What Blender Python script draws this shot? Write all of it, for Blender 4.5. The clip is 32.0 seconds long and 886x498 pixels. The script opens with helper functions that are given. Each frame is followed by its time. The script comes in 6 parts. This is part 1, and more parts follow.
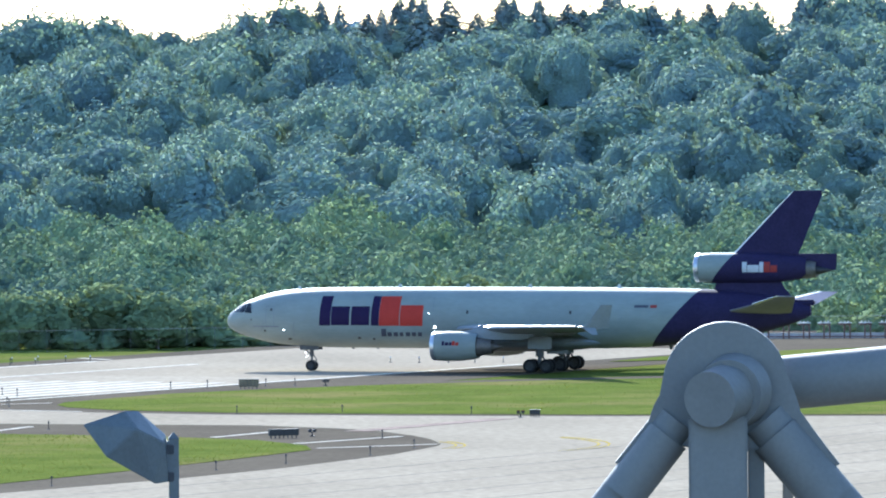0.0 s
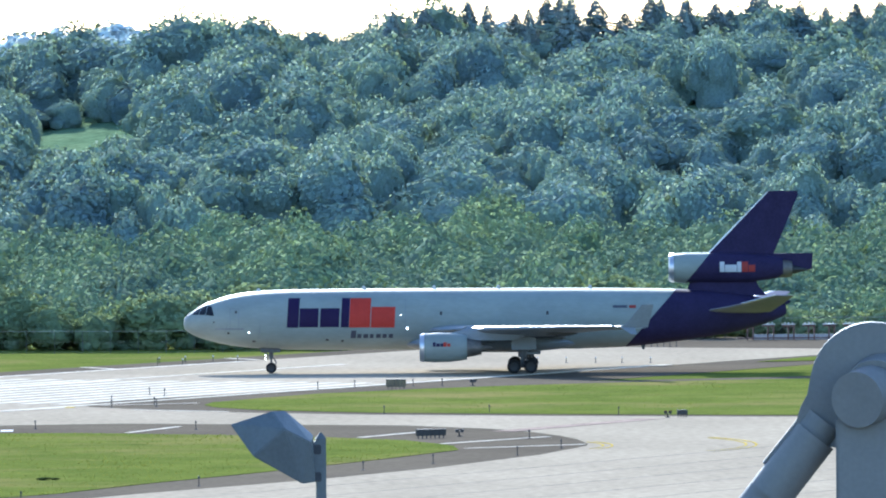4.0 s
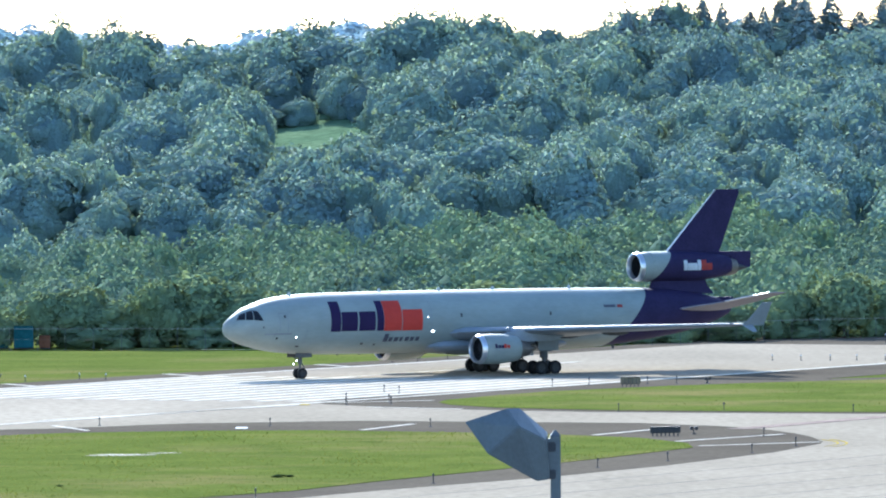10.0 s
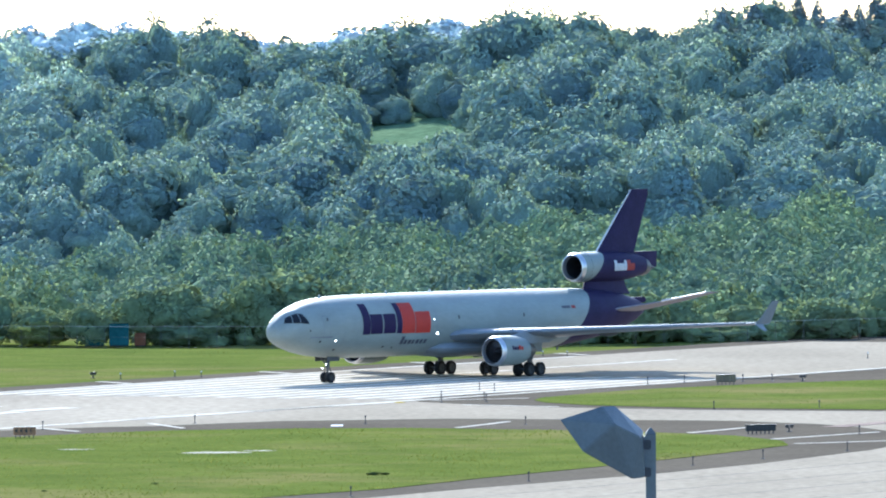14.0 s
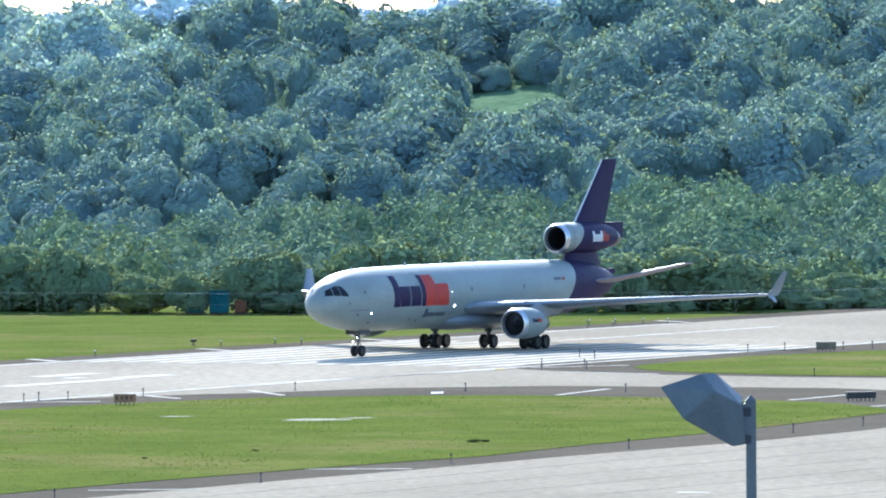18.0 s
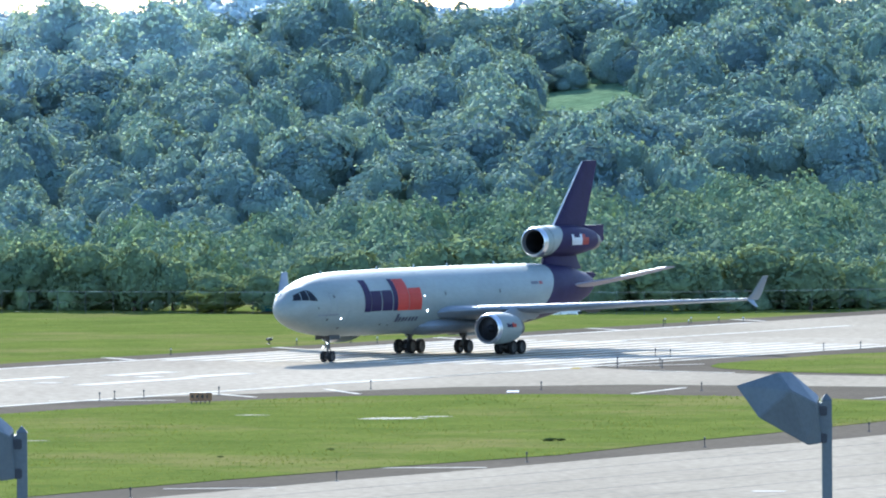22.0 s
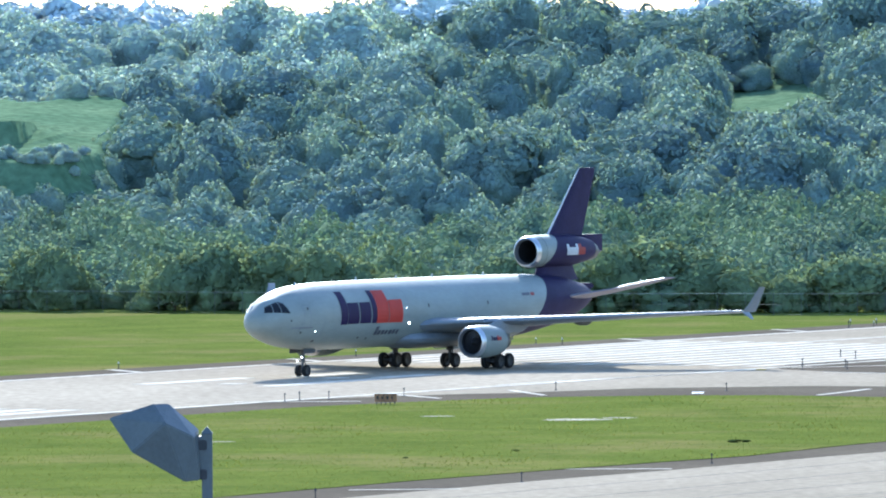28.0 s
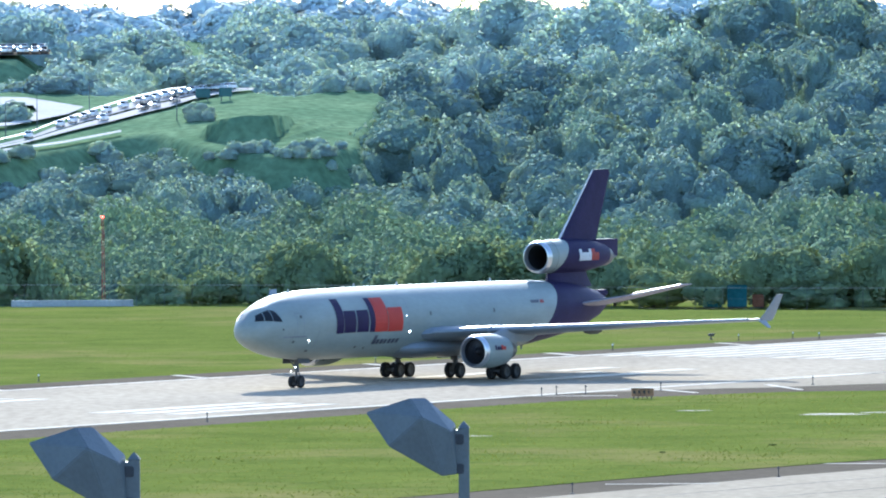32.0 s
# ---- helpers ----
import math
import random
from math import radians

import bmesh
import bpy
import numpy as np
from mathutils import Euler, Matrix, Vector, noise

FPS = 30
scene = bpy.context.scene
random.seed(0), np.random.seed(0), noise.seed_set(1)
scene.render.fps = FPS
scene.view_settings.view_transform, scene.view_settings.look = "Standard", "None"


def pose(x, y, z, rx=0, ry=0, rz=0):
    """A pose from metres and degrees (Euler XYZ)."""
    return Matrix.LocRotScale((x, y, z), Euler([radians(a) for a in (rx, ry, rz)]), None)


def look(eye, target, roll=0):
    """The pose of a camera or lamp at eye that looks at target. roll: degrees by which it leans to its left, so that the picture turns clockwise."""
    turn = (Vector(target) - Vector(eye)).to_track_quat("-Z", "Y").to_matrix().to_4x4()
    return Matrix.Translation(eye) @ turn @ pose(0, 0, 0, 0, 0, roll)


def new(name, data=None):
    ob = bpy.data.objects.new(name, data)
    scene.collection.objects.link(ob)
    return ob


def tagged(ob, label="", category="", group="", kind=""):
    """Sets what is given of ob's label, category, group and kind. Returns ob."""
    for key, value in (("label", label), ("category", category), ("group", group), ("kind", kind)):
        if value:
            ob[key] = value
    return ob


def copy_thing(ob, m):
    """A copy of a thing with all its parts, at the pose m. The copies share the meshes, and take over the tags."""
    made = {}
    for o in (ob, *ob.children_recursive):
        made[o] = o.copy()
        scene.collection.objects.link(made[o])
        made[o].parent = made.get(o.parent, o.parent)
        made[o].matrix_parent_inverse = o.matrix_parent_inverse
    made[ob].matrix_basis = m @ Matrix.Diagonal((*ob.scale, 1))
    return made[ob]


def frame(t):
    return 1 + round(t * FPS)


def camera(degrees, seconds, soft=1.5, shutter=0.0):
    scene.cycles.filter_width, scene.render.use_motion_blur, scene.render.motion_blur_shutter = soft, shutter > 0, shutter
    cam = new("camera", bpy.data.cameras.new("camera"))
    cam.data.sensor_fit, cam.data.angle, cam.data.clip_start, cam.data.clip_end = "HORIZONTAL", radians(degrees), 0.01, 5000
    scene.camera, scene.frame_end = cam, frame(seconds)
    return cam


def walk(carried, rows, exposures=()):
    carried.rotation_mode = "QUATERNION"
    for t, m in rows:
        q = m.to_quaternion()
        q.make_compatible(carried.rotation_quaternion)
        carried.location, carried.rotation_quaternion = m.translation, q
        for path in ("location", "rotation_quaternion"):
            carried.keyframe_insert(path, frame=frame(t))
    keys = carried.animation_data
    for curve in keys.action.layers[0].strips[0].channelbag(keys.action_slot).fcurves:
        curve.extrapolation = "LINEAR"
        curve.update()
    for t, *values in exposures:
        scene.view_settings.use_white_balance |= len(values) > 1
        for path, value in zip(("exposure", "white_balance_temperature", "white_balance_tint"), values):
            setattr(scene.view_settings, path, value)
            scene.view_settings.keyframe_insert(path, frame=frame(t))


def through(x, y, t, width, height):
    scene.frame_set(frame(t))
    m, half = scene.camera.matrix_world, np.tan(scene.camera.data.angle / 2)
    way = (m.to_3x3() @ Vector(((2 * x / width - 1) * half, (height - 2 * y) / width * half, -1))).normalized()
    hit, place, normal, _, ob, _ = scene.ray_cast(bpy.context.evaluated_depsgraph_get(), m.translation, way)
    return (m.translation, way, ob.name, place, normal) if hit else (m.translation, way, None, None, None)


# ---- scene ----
EYE_Z = 30.11
FOV = 5.0701
ROLL = -0.399
# seconds, pan to the right, tilt up, in degrees
PANS = [
    (0, 5.3911, -1.0590), (0.5, 5.2780, -1.0582), (1, 5.2028, -1.0545), (1.5, 5.0980, -1.0531), (2, 4.9715, -1.0521),
    (2.5, 4.8521, -1.0529), (3, 4.7361, -1.0531), (3.5, 4.6417, -1.0537), (5.5, 4.2176, -1.0513), (6, 4.0888, -1.0637),
    (6.5, 3.9672, -1.0671), (7, 3.8896, -1.0684), (7.5, 3.8029, -1.0687), (8, 3.6980, -1.0661), (8.5, 3.5585, -1.0647),
    (9, 3.4104, -1.0619), (9.5, 3.3015, -1.0608), (10, 3.2046, -1.0577), (10.5, 3.1310, -1.0561), (11, 3.0806, -1.0579),
    (11.5, 3.0234, -1.0569), (12, 2.9564, -1.0603), (12.5, 2.8718, -1.0592), (13, 2.8037, -1.0619), (13.5, 2.7438, -1.0661),
    (14, 2.6586, -1.0667), (14.5, 2.5616, -1.0735), (15, 2.4423, -1.0971), (15.5, 2.3488, -1.2017), (17.5, 2.1245, -1.2470),
    (18, 2.0834, -1.2506), (18.5, 2.0280, -1.2528), (19, 1.9750, -1.2561), (19.5, 1.9226, -1.2581), (20, 1.8729, -1.2603),
    (20.5, 1.8227, -1.2645), (21, 1.7703, -1.2555), (21.5, 1.7215, -1.2586), (22, 1.6495, -1.2548), (22.5, 1.5789, -1.2548),
    (23, 1.4859, -1.2587), (23.5, 1.4006, -1.2567), (24, 1.3609, -1.2531), (24.5, 1.3052, -1.2512), (25, 1.2274, -1.2508),
    (25.5, 1.1153, -1.2481), (27.5, 0.7170, -1.2457), (28, 0.5897, -1.2408), (28.5, 0.4030, -1.2407), (29, 0.2313, -1.2379),
    (29.5, 0.0870, -1.2344), (30, -0.0714, -1.2383), (30.5, -0.2546, -1.2366), (31, -0.4252, -1.2365), (31.5, -0.6424, -1.2401),
    (32, -0.8819, -1.2630),
]
# seconds, place of the nose wheel, heading in degrees
TAXI = [
    (0, 79.55, 981.00, -20.98), (0.5, 77.19, 981.16, -19.42), (1, 74.82, 981.21, -17.76), (1.5, 72.47, 981.15, -16.04), (2, 70.10, 981.00, -14.24),
    (2.5, 67.75, 980.71, -12.31), (3, 65.45, 980.27, -10.25), (3.5, 63.15, 979.70, -8.09), (5.5, 54.52, 974.66, 4.52), (6, 52.53, 973.27, 7.27),
    (6.5, 50.55, 971.87, 9.81), (7, 48.65, 970.37, 12.38), (7.5, 46.90, 968.72, 15.18), (8, 45.33, 966.94, 18.10), (8.5, 43.79, 965.02, 21.13),
    (9, 42.37, 963.02, 24.17), (9.5, 41.08, 960.94, 27.25), (10, 39.86, 958.73, 30.43), (10.5, 38.75, 956.72, 33.04), (11, 37.78, 954.63, 35.80),
    (11.5, 36.80, 952.43, 38.53), (12, 35.96, 950.29, 41.11), (12.5, 35.12, 948.09, 43.59), (13, 34.35, 945.88, 45.97), (13.5, 33.57, 943.62, 48.25),
    (14, 32.75, 941.32, 50.31), (14.5, 31.98, 939.07, 52.19), (15, 31.20, 936.86, 53.84), (15.5, 30.44, 934.69, 55.32), (17.5, 26.82, 926.09, 59.03),
    (18, 25.69, 923.95, 59.33), (18.5, 24.51, 921.87, 59.42), (19, 23.32, 919.75, 59.55), (19.5, 22.11, 917.59, 59.67), (20, 20.93, 915.40, 59.84),
    (20.5, 19.62, 913.25, 59.73), (21, 18.26, 911.12, 59.52), (21.5, 16.94, 908.99, 59.37), (22, 15.59, 906.85, 59.21), (22.5, 14.20, 904.70, 58.99),
    (23, 12.81, 902.50, 58.85), (23.5, 11.36, 900.27, 58.65), (24, 9.92, 897.94, 58.61), (24.5, 8.46, 895.50, 58.65), (25, 6.92, 892.99, 58.64),
    (25.5, 5.39, 890.50, 58.61), (27.5, -1.39, 879.13, 58.74), (28, -3.35, 875.85, 58.77), (28.5, -5.41, 872.43, 58.78), (29, -7.55, 868.75, 58.95),
    (29.5, -9.87, 864.79, 59.05), (30, -12.37, 860.50, 59.20), (30.5, -15.15, 855.85, 59.17), (31, -18.22, 850.65, 59.23), (31.5, -21.61, 844.97, 59.22),
    (32, -25.28, 838.81, 59.27),
]


def aim(t, pan, tilt):
    """A camera pose on the tripod: pan to the right and tilt up in degrees."""
    p, e = radians(pan), radians(tilt)
    eye = (0, 0, EYE_Z)
    return look(eye, (math.sin(p) * math.cos(e), math.cos(p) * math.cos(e), EYE_Z + math.sin(e)), ROLL)


cam = camera(FOV, 32.0, soft=2.0)
walk(cam, [(t, aim(t, p, e)) for t, p, e in PANS], exposures=[(0, 1.33, 5100, 8), (32, 1.33, 5100, 8)])

# ---- daylight: low sun beyond the runway, hazy bright sky ----
SUN_EL, SUN_AZ = radians(27), radians(-5)
world = bpy.data.worlds.new("sky")
scene.world = world
world.use_nodes = True
wn, wl = world.node_tree.nodes, world.node_tree.links
sky = wn.new("ShaderNodeTexSky")
sky.sky_type, sky.sun_disc = "NISHITA", False
sky.sun_elevation, sky.sun_rotation = SUN_EL, SUN_AZ
sky.air_density, sky.dust_density, sky.ozone_density = 1.0, 0.7, 1.4
wl.new(sky.outputs[0], wn["Background"].inputs[0])
wn["Background"].inputs[1].default_value = 0.142
sun_data = bpy.data.lights.new("sun", "SUN")
sun_data.energy, sun_data.angle, sun_data.color = 4.2, radians(0.53), (1.0, 0.91, 0.76)
sun = new("sun", sun_data)
sun.matrix_world = look((0, 0, 0), (-math.sin(SUN_AZ) * math.cos(SUN_EL), -math.cos(SUN_AZ) * math.cos(SUN_EL), -math.sin(SUN_EL)))


# ---- materials ----
def material(name, color, rough=0.6, metal=0.0, var=0.12, scale=4.0, fine=40.0, bump=0.15, spec=0.5, coat=0.0, tint=None, stretch=(1, 1, 1), spread=0.0):
    """A surface with two scales of mottling and a fine relief. tint: a second colour for the large patches."""
    m = bpy.data.materials.new(name)
    m.use_nodes = True
    n, k = m.node_tree.nodes, m.node_tree.links
    b = n["Principled BSDF"]
    tc, mp = n.new("ShaderNodeTexCoord"), n.new("ShaderNodeMapping")
    mp.inputs["Scale"].default_value = stretch
    k.new(tc.outputs["Object"], mp.inputs[0])
    big, small = n.new("ShaderNodeTexNoise"), n.new("ShaderNodeTexNoise")
    big.inputs["Scale"].default_value, small.inputs["Scale"].default_value = scale, fine
    big.inputs["Detail"].default_value, small.inputs["Detail"].default_value = 5, 4
    for x in (big, small):
        k.new(mp.outputs[0], x.inputs["Vector"])
    ramp = n.new("ShaderNodeValToRGB")
    c2 = tint or tuple(c * (1 - var) for c in color)
    c1 = color if tint else tuple(min(1, c * (1 + var)) for c in color)
    ramp.color_ramp.elements[0].color, ramp.color_ramp.elements[1].color = (*c2, 1), (*c1, 1)
    ramp.color_ramp.elements[0].position, ramp.color_ramp.elements[1].position = 0.35, 0.65
    k.new(big.outputs["Fac"], ramp.inputs[0])
    hsv = n.new("ShaderNodeHueSaturation")
    mr = n.new("ShaderNodeMapRange")
    mr.inputs["From Min"].default_value, mr.inputs["From Max"].default_value = 0.3, 0.7
    mr.inputs["To Min"].default_value, mr.inputs["To Max"].default_value = 1 - var, 1 + var
    k.new(small.outputs["Fac"], mr.inputs["Value"])
    k.new(ramp.outputs[0], hsv.inputs["Color"])
    if spread:
        oi, ma = n.new("ShaderNodeObjectInfo"), n.new("ShaderNodeMath")
        ma.operation = "MULTIPLY_ADD"
        ma.inputs[1].default_value, ma.inputs[2].default_value = spread, -spread / 2
        k.new(oi.outputs["Random"], ma.inputs[0])
        add = n.new("ShaderNodeMath")
        k.new(mr.outputs[0], add.inputs[0])
        k.new(ma.outputs[0], add.inputs[1])
        k.new(add.outputs[0], hsv.inputs["Value"])
    else:
        k.new(mr.outputs[0], hsv.inputs["Value"])
    k.new(hsv.outputs[0], b.inputs["Base Color"])
    b.inputs["Roughness"].default_value, b.inputs["Metallic"].default_value = rough, metal
    b.inputs["Specular IOR Level"].default_value, b.inputs["Coat Weight"].default_value = spec, coat
    b.inputs["Coat Roughness"].default_value = 0.08
    if bump:
        bp = n.new("ShaderNodeBump")
        bp.inputs["Strength"].default_value, bp.inputs["Distance"].default_value = bump, 0.02
        k.new(small.outputs["Fac"], bp.inputs["Height"])
        k.new(bp.outputs[0], b.inputs["Normal"])
    return m


def foliage(name, dark, light, scale=0.09, through=0.35, lean=True, twig=1.8, rough=0.25):
    """Leaves: each clump its own shade, each crown its own tone, light passing through. lean: clumps turn outward with their bough."""
    m = bpy.data.materials.new(name)
    m.use_nodes = True
    n, k = m.node_tree.nodes, m.node_tree.links
    n.remove(n["Principled BSDF"])
    geo, tc, ns = n.new("ShaderNodeNewGeometry"), n.new("ShaderNodeTexCoord"), n.new("ShaderNodeTexNoise")
    ns.inputs["Scale"].default_value, ns.inputs["Detail"].default_value = scale, 3
    k.new(tc.outputs["Object"], ns.inputs["Vector"])
    ramp = n.new("ShaderNodeValToRGB")
    ramp.color_ramp.elements[0].color, ramp.color_ramp.elements[1].color = (*dark, 1), (*light, 1)
    ramp.color_ramp.elements[0].position, ramp.color_ramp.elements[1].position = 0.3, 0.7
    hsv, mr = n.new("ShaderNodeHueSaturation"), n.new("ShaderNodeMapRange")
    mr.inputs["To Min"].default_value, mr.inputs["To Max"].default_value = 0.95, 1.05
    k.new(geo.outputs["Random Per Island"], mr.inputs["Value"])
    k.new(mr.outputs[0], hsv.inputs["Value"])
    k.new(ramp.outputs[0], hsv.inputs["Color"])
    d, t, mix = n.new("ShaderNodeBsdfDiffuse"), n.new("ShaderNodeBsdfTranslucent"), n.new("ShaderNodeMixShader")
    if lean:
        tone, blend, at, vt = n.new("ShaderNodeAttribute"), n.new("ShaderNodeMath"), n.new("ShaderNodeAttribute"), n.new("ShaderNodeVectorTransform")
        tone.attribute_name, at.attribute_name = "tone", "lean"
        blend.operation = "ADD"
        k.new(tone.outputs["Fac"], blend.inputs[0])
        k.new(ns.outputs["Fac"], blend.inputs[1])
        k.new(blend.outputs[0], ramp.inputs[0])
        vt.vector_type, vt.convert_from, vt.convert_to = "NORMAL", "OBJECT", "WORLD"
        k.new(at.outputs["Vector"], vt.inputs[0])
        tw, sub, sc, add = n.new("ShaderNodeTexNoise"), n.new("ShaderNodeVectorMath"), n.new("ShaderNodeVectorMath"), n.new("ShaderNodeVectorMath")
        tw.inputs["Scale"].default_value, tw.inputs["Detail"].default_value = twig, 3
        k.new(geo.outputs["Position"], tw.inputs["Vector"])
        sub.operation, sc.operation = "SUBTRACT", "SCALE"
        sub.inputs[1].default_value, sc.inputs["Scale"].default_value = (0.5, 0.5, 0.5), rough
        k.new(tw.outputs["Color"], sub.inputs[0])
        k.new(sub.outputs[0], sc.inputs[0])
        mottle, both = n.new("ShaderNodeMapRange"), n.new("ShaderNodeMath")
        mottle.inputs["From Min"].default_value, mottle.inputs["From Max"].default_value = 0.32, 0.68
        mottle.inputs["To Min"].default_value, mottle.inputs["To Max"].default_value = 0.82, 1.14
        both.operation = "MULTIPLY"
        k.new(tw.outputs["Fac"], mottle.inputs["Value"])
        k.new(mottle.outputs[0], both.inputs[0])
        k.new(mr.outputs[0], both.inputs[1])
        k.new(both.outputs[0], hsv.inputs["Value"])
        k.new(vt.outputs[0], add.inputs[0])
        k.new(sc.outputs[0], add.inputs[1])
        k.new(add.outputs[0], d.inputs["Normal"])
        k.new(add.outputs[0], t.inputs["Normal"])
    else:
        k.new(ns.outputs["Fac"], ramp.inputs[0])
    k.new(hsv.outputs[0], d.inputs[0])
    sap = n.new("ShaderNodeMix")                       # light that passes a leaf turns yellower
    sap.data_type, sap.blend_type = "RGBA", "MULTIPLY"
    sap.inputs[0].default_value = 1.0
    sap.inputs[7].default_value = (1.0, 1.0, 0.45, 1)
    k.new(hsv.outputs[0], sap.inputs[6])
    k.new(sap.outputs[2], t.inputs[0])
    mix.inputs[0].default_value = through
    k.new(d.outputs[0], mix.inputs[1])
    k.new(t.outputs[0], mix.inputs[2])
    k.new(mix.outputs[0], n["Material Output"].inputs[0])
    return m


def lamp_glow(name, color, strength):
    m = bpy.data.materials.new(name)
    m.use_nodes = True
    b = m.node_tree.nodes["Principled BSDF"]
    b.inputs["Base Color"].default_value = (*color, 1)
    b.inputs["Emission Color"].default_value = (*color, 1)
    b.inputs["Emission Strength"].default_value = strength
    return m


def turf(name, lush, dry, deep):
    """Mown grass: lush and dry patches of tens of metres, deeper tufts of a metre, fine blades."""
    m = material(name, lush, 1.0, var=0.16, scale=0.11, fine=1.6, bump=0.5, spec=0.0, tint=tuple(0.5 * (p + q) for p, q in zip(lush, deep)))
    n, k = m.node_tree.nodes, m.node_tree.links
    b = n["Principled BSDF"]
    last = b.inputs["Base Color"].links[0].from_socket
    tc = [x for x in n if x.bl_idname == "ShaderNodeTexCoord"][0]
    for scale, lo, hi, col, most in ((0.035, 0.5, 0.68, dry, 0.8), (0.3, 0.56, 0.7, deep, 0.75), (0.75, 0.6, 0.72, dry, 0.55)):
        ns, mr, mx = n.new("ShaderNodeTexNoise"), n.new("ShaderNodeMapRange"), n.new("ShaderNodeMix")
        ns.inputs["Scale"].default_value, ns.inputs["Detail"].default_value, ns.inputs["Roughness"].default_value = scale, 6, 0.62
        mr.inputs["From Min"].default_value, mr.inputs["From Max"].default_value, mr.inputs["To Max"].default_value = lo, hi, most
        mx.data_type = "RGBA"
        mx.inputs[7].default_value = (*col, 1)
        k.new(tc.outputs["Object"], ns.inputs["Vector"])
        k.new(ns.outputs["Fac"], mr.inputs["Value"])
        k.new(mr.outputs[0], mx.inputs[0])
        k.new(last, mx.inputs[6])
        last = mx.outputs[2]
    k.new(last, b.inputs["Base Color"])
    return m


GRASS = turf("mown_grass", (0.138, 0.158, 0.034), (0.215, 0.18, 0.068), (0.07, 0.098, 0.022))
# oak green, lifted towards blue: the bluff's haze is in the colour
LEAF_DARK = foliage("leaves_oak_hazed", (0.25, 0.34, 0.35), (0.3, 0.405, 0.35), 0.04, 0.4)
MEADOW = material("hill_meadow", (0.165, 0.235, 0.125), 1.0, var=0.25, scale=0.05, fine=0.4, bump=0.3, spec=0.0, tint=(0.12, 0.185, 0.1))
CONCRETE = material("taxiway_concrete", (0.385, 0.322, 0.235), 0.9, var=0.14, scale=0.05, fine=1.3, bump=0.05, spec=0.0, tint=(0.325, 0.272, 0.198), stretch=(1, 0.5, 1))
RUNWAY = material("runway_concrete", (0.43, 0.36, 0.266), 0.9, var=0.14, scale=0.04, fine=1.1, bump=0.05, spec=0.0, tint=(0.352, 0.295, 0.218), stretch=(1, 0.4, 1))
ASPHALT = material("shoulder_asphalt", (0.15, 0.124, 0.09), 0.9, var=0.14, scale=0.06, fine=1.5, bump=0.15, spec=0.0, tint=(0.122, 0.101, 0.075))
WHITE_MARK = material("white_marking_paint", (0.68, 0.6, 0.48), 0.7, var=0.15, spec=0.0, scale=0.4, fine=2.0, bump=0.05)
YELLOW_MARK = material("yellow_marking_paint", (0.5, 0.37, 0.09), 0.5, spec=0.0, var=0.15, scale=0.5, fine=3.0, bump=0.05)
RED_MARK = material("red_marking_paint", (0.33, 0.25, 0.2), 0.6, spec=0.0, var=0.2, scale=0.3, fine=2.0, bump=0.05)
JOINT = material("dark_joint_filler", (0.28, 0.245, 0.195), 0.9, spec=0.0, var=0.15, scale=0.2, fine=1.0, bump=0.05)
BARE = material("bare_pale_soil", (0.25, 0.225, 0.15), 0.95, var=0.25, scale=0.4, fine=3.0, bump=0.3, spec=0.1)
WHITE = material("white_aircraft_paint", (0.25, 0.28, 0.258), 0.5, var=0.05, scale=0.35, fine=3.0, bump=0.0, spec=0.3, tint=(0.205, 0.228, 0.212), stretch=(0.5, 1, 1.4))
PURPLE = material("purple_aircraft_paint", (0.03, 0.024, 0.062), 0.5, var=0.1, scale=0.5, fine=4.0, bump=0.0, spec=0.03)
LOGO_P = material("purple_livery_film", (0.022, 0.014, 0.05), 0.5, var=0.06, scale=0.8, fine=5.0, bump=0.0, spec=0.06)
LOGO_O = material("orange_red_livery_film", (0.38, 0.042, 0.03), 0.5, var=0.06, scale=0.8, fine=5.0, bump=0.0, spec=0.08)
LOGO_T = material("dull_orange_tail_film", (0.25, 0.04, 0.035), 0.4, var=0.06, scale=0.8, fine=5.0, bump=0.0, spec=0.1)
LOGO_W = material("white_livery_film", (0.45, 0.46, 0.48), 0.35, var=0.04, scale=0.8, fine=5.0, bump=0.0)
LETTER = material("dark_grey_lettering", (0.05, 0.05, 0.07), 0.5, var=0.08, scale=1.0, fine=6.0, bump=0.0)
SEAM = material("panel_seam_grey", (0.17, 0.18, 0.2), 0.6, var=0.1, scale=1.0, fine=8.0, bump=0.0)
METAL = material("bare_aluminium", (0.55, 0.55, 0.56), 0.3, 0.85, var=0.05, scale=0.8, fine=8.0, bump=0.0)
WINGMETAL = material("grey_wing_paint", (0.19, 0.213, 0.238), 0.38, 0.0, var=0.06, scale=0.4, fine=3.0, bump=0.0, spec=0.35)
TAILGREY = material("grey_tailplane_paint", (0.265, 0.25, 0.28), 0.7, var=0.06, scale=0.4, fine=3.0, bump=0.0, spec=0.0)
NOZZLE = material("heat_stained_titanium", (0.13, 0.118, 0.105), 0.55, 0.5, var=0.2, scale=1.2, fine=8.0, bump=0.0)
DARK = material("dark_intake", (0.015, 0.015, 0.017), 0.5, var=0.2, scale=2.0, fine=10.0, bump=0.0)
# blade metal darkened: the intake's shade is part of this colour
FANBLADE = material("fan_blade_titanium_shaded", (0.04, 0.04, 0.045), 0.5, 0.5, var=0.15, scale=2.0, fine=10.0, bump=0.0)
RUBBER = material("tyre_rubber", (0.018, 0.018, 0.019), 0.85, var=0.25, scale=3.0, fine=20.0, bump=0.1, spec=0.2)
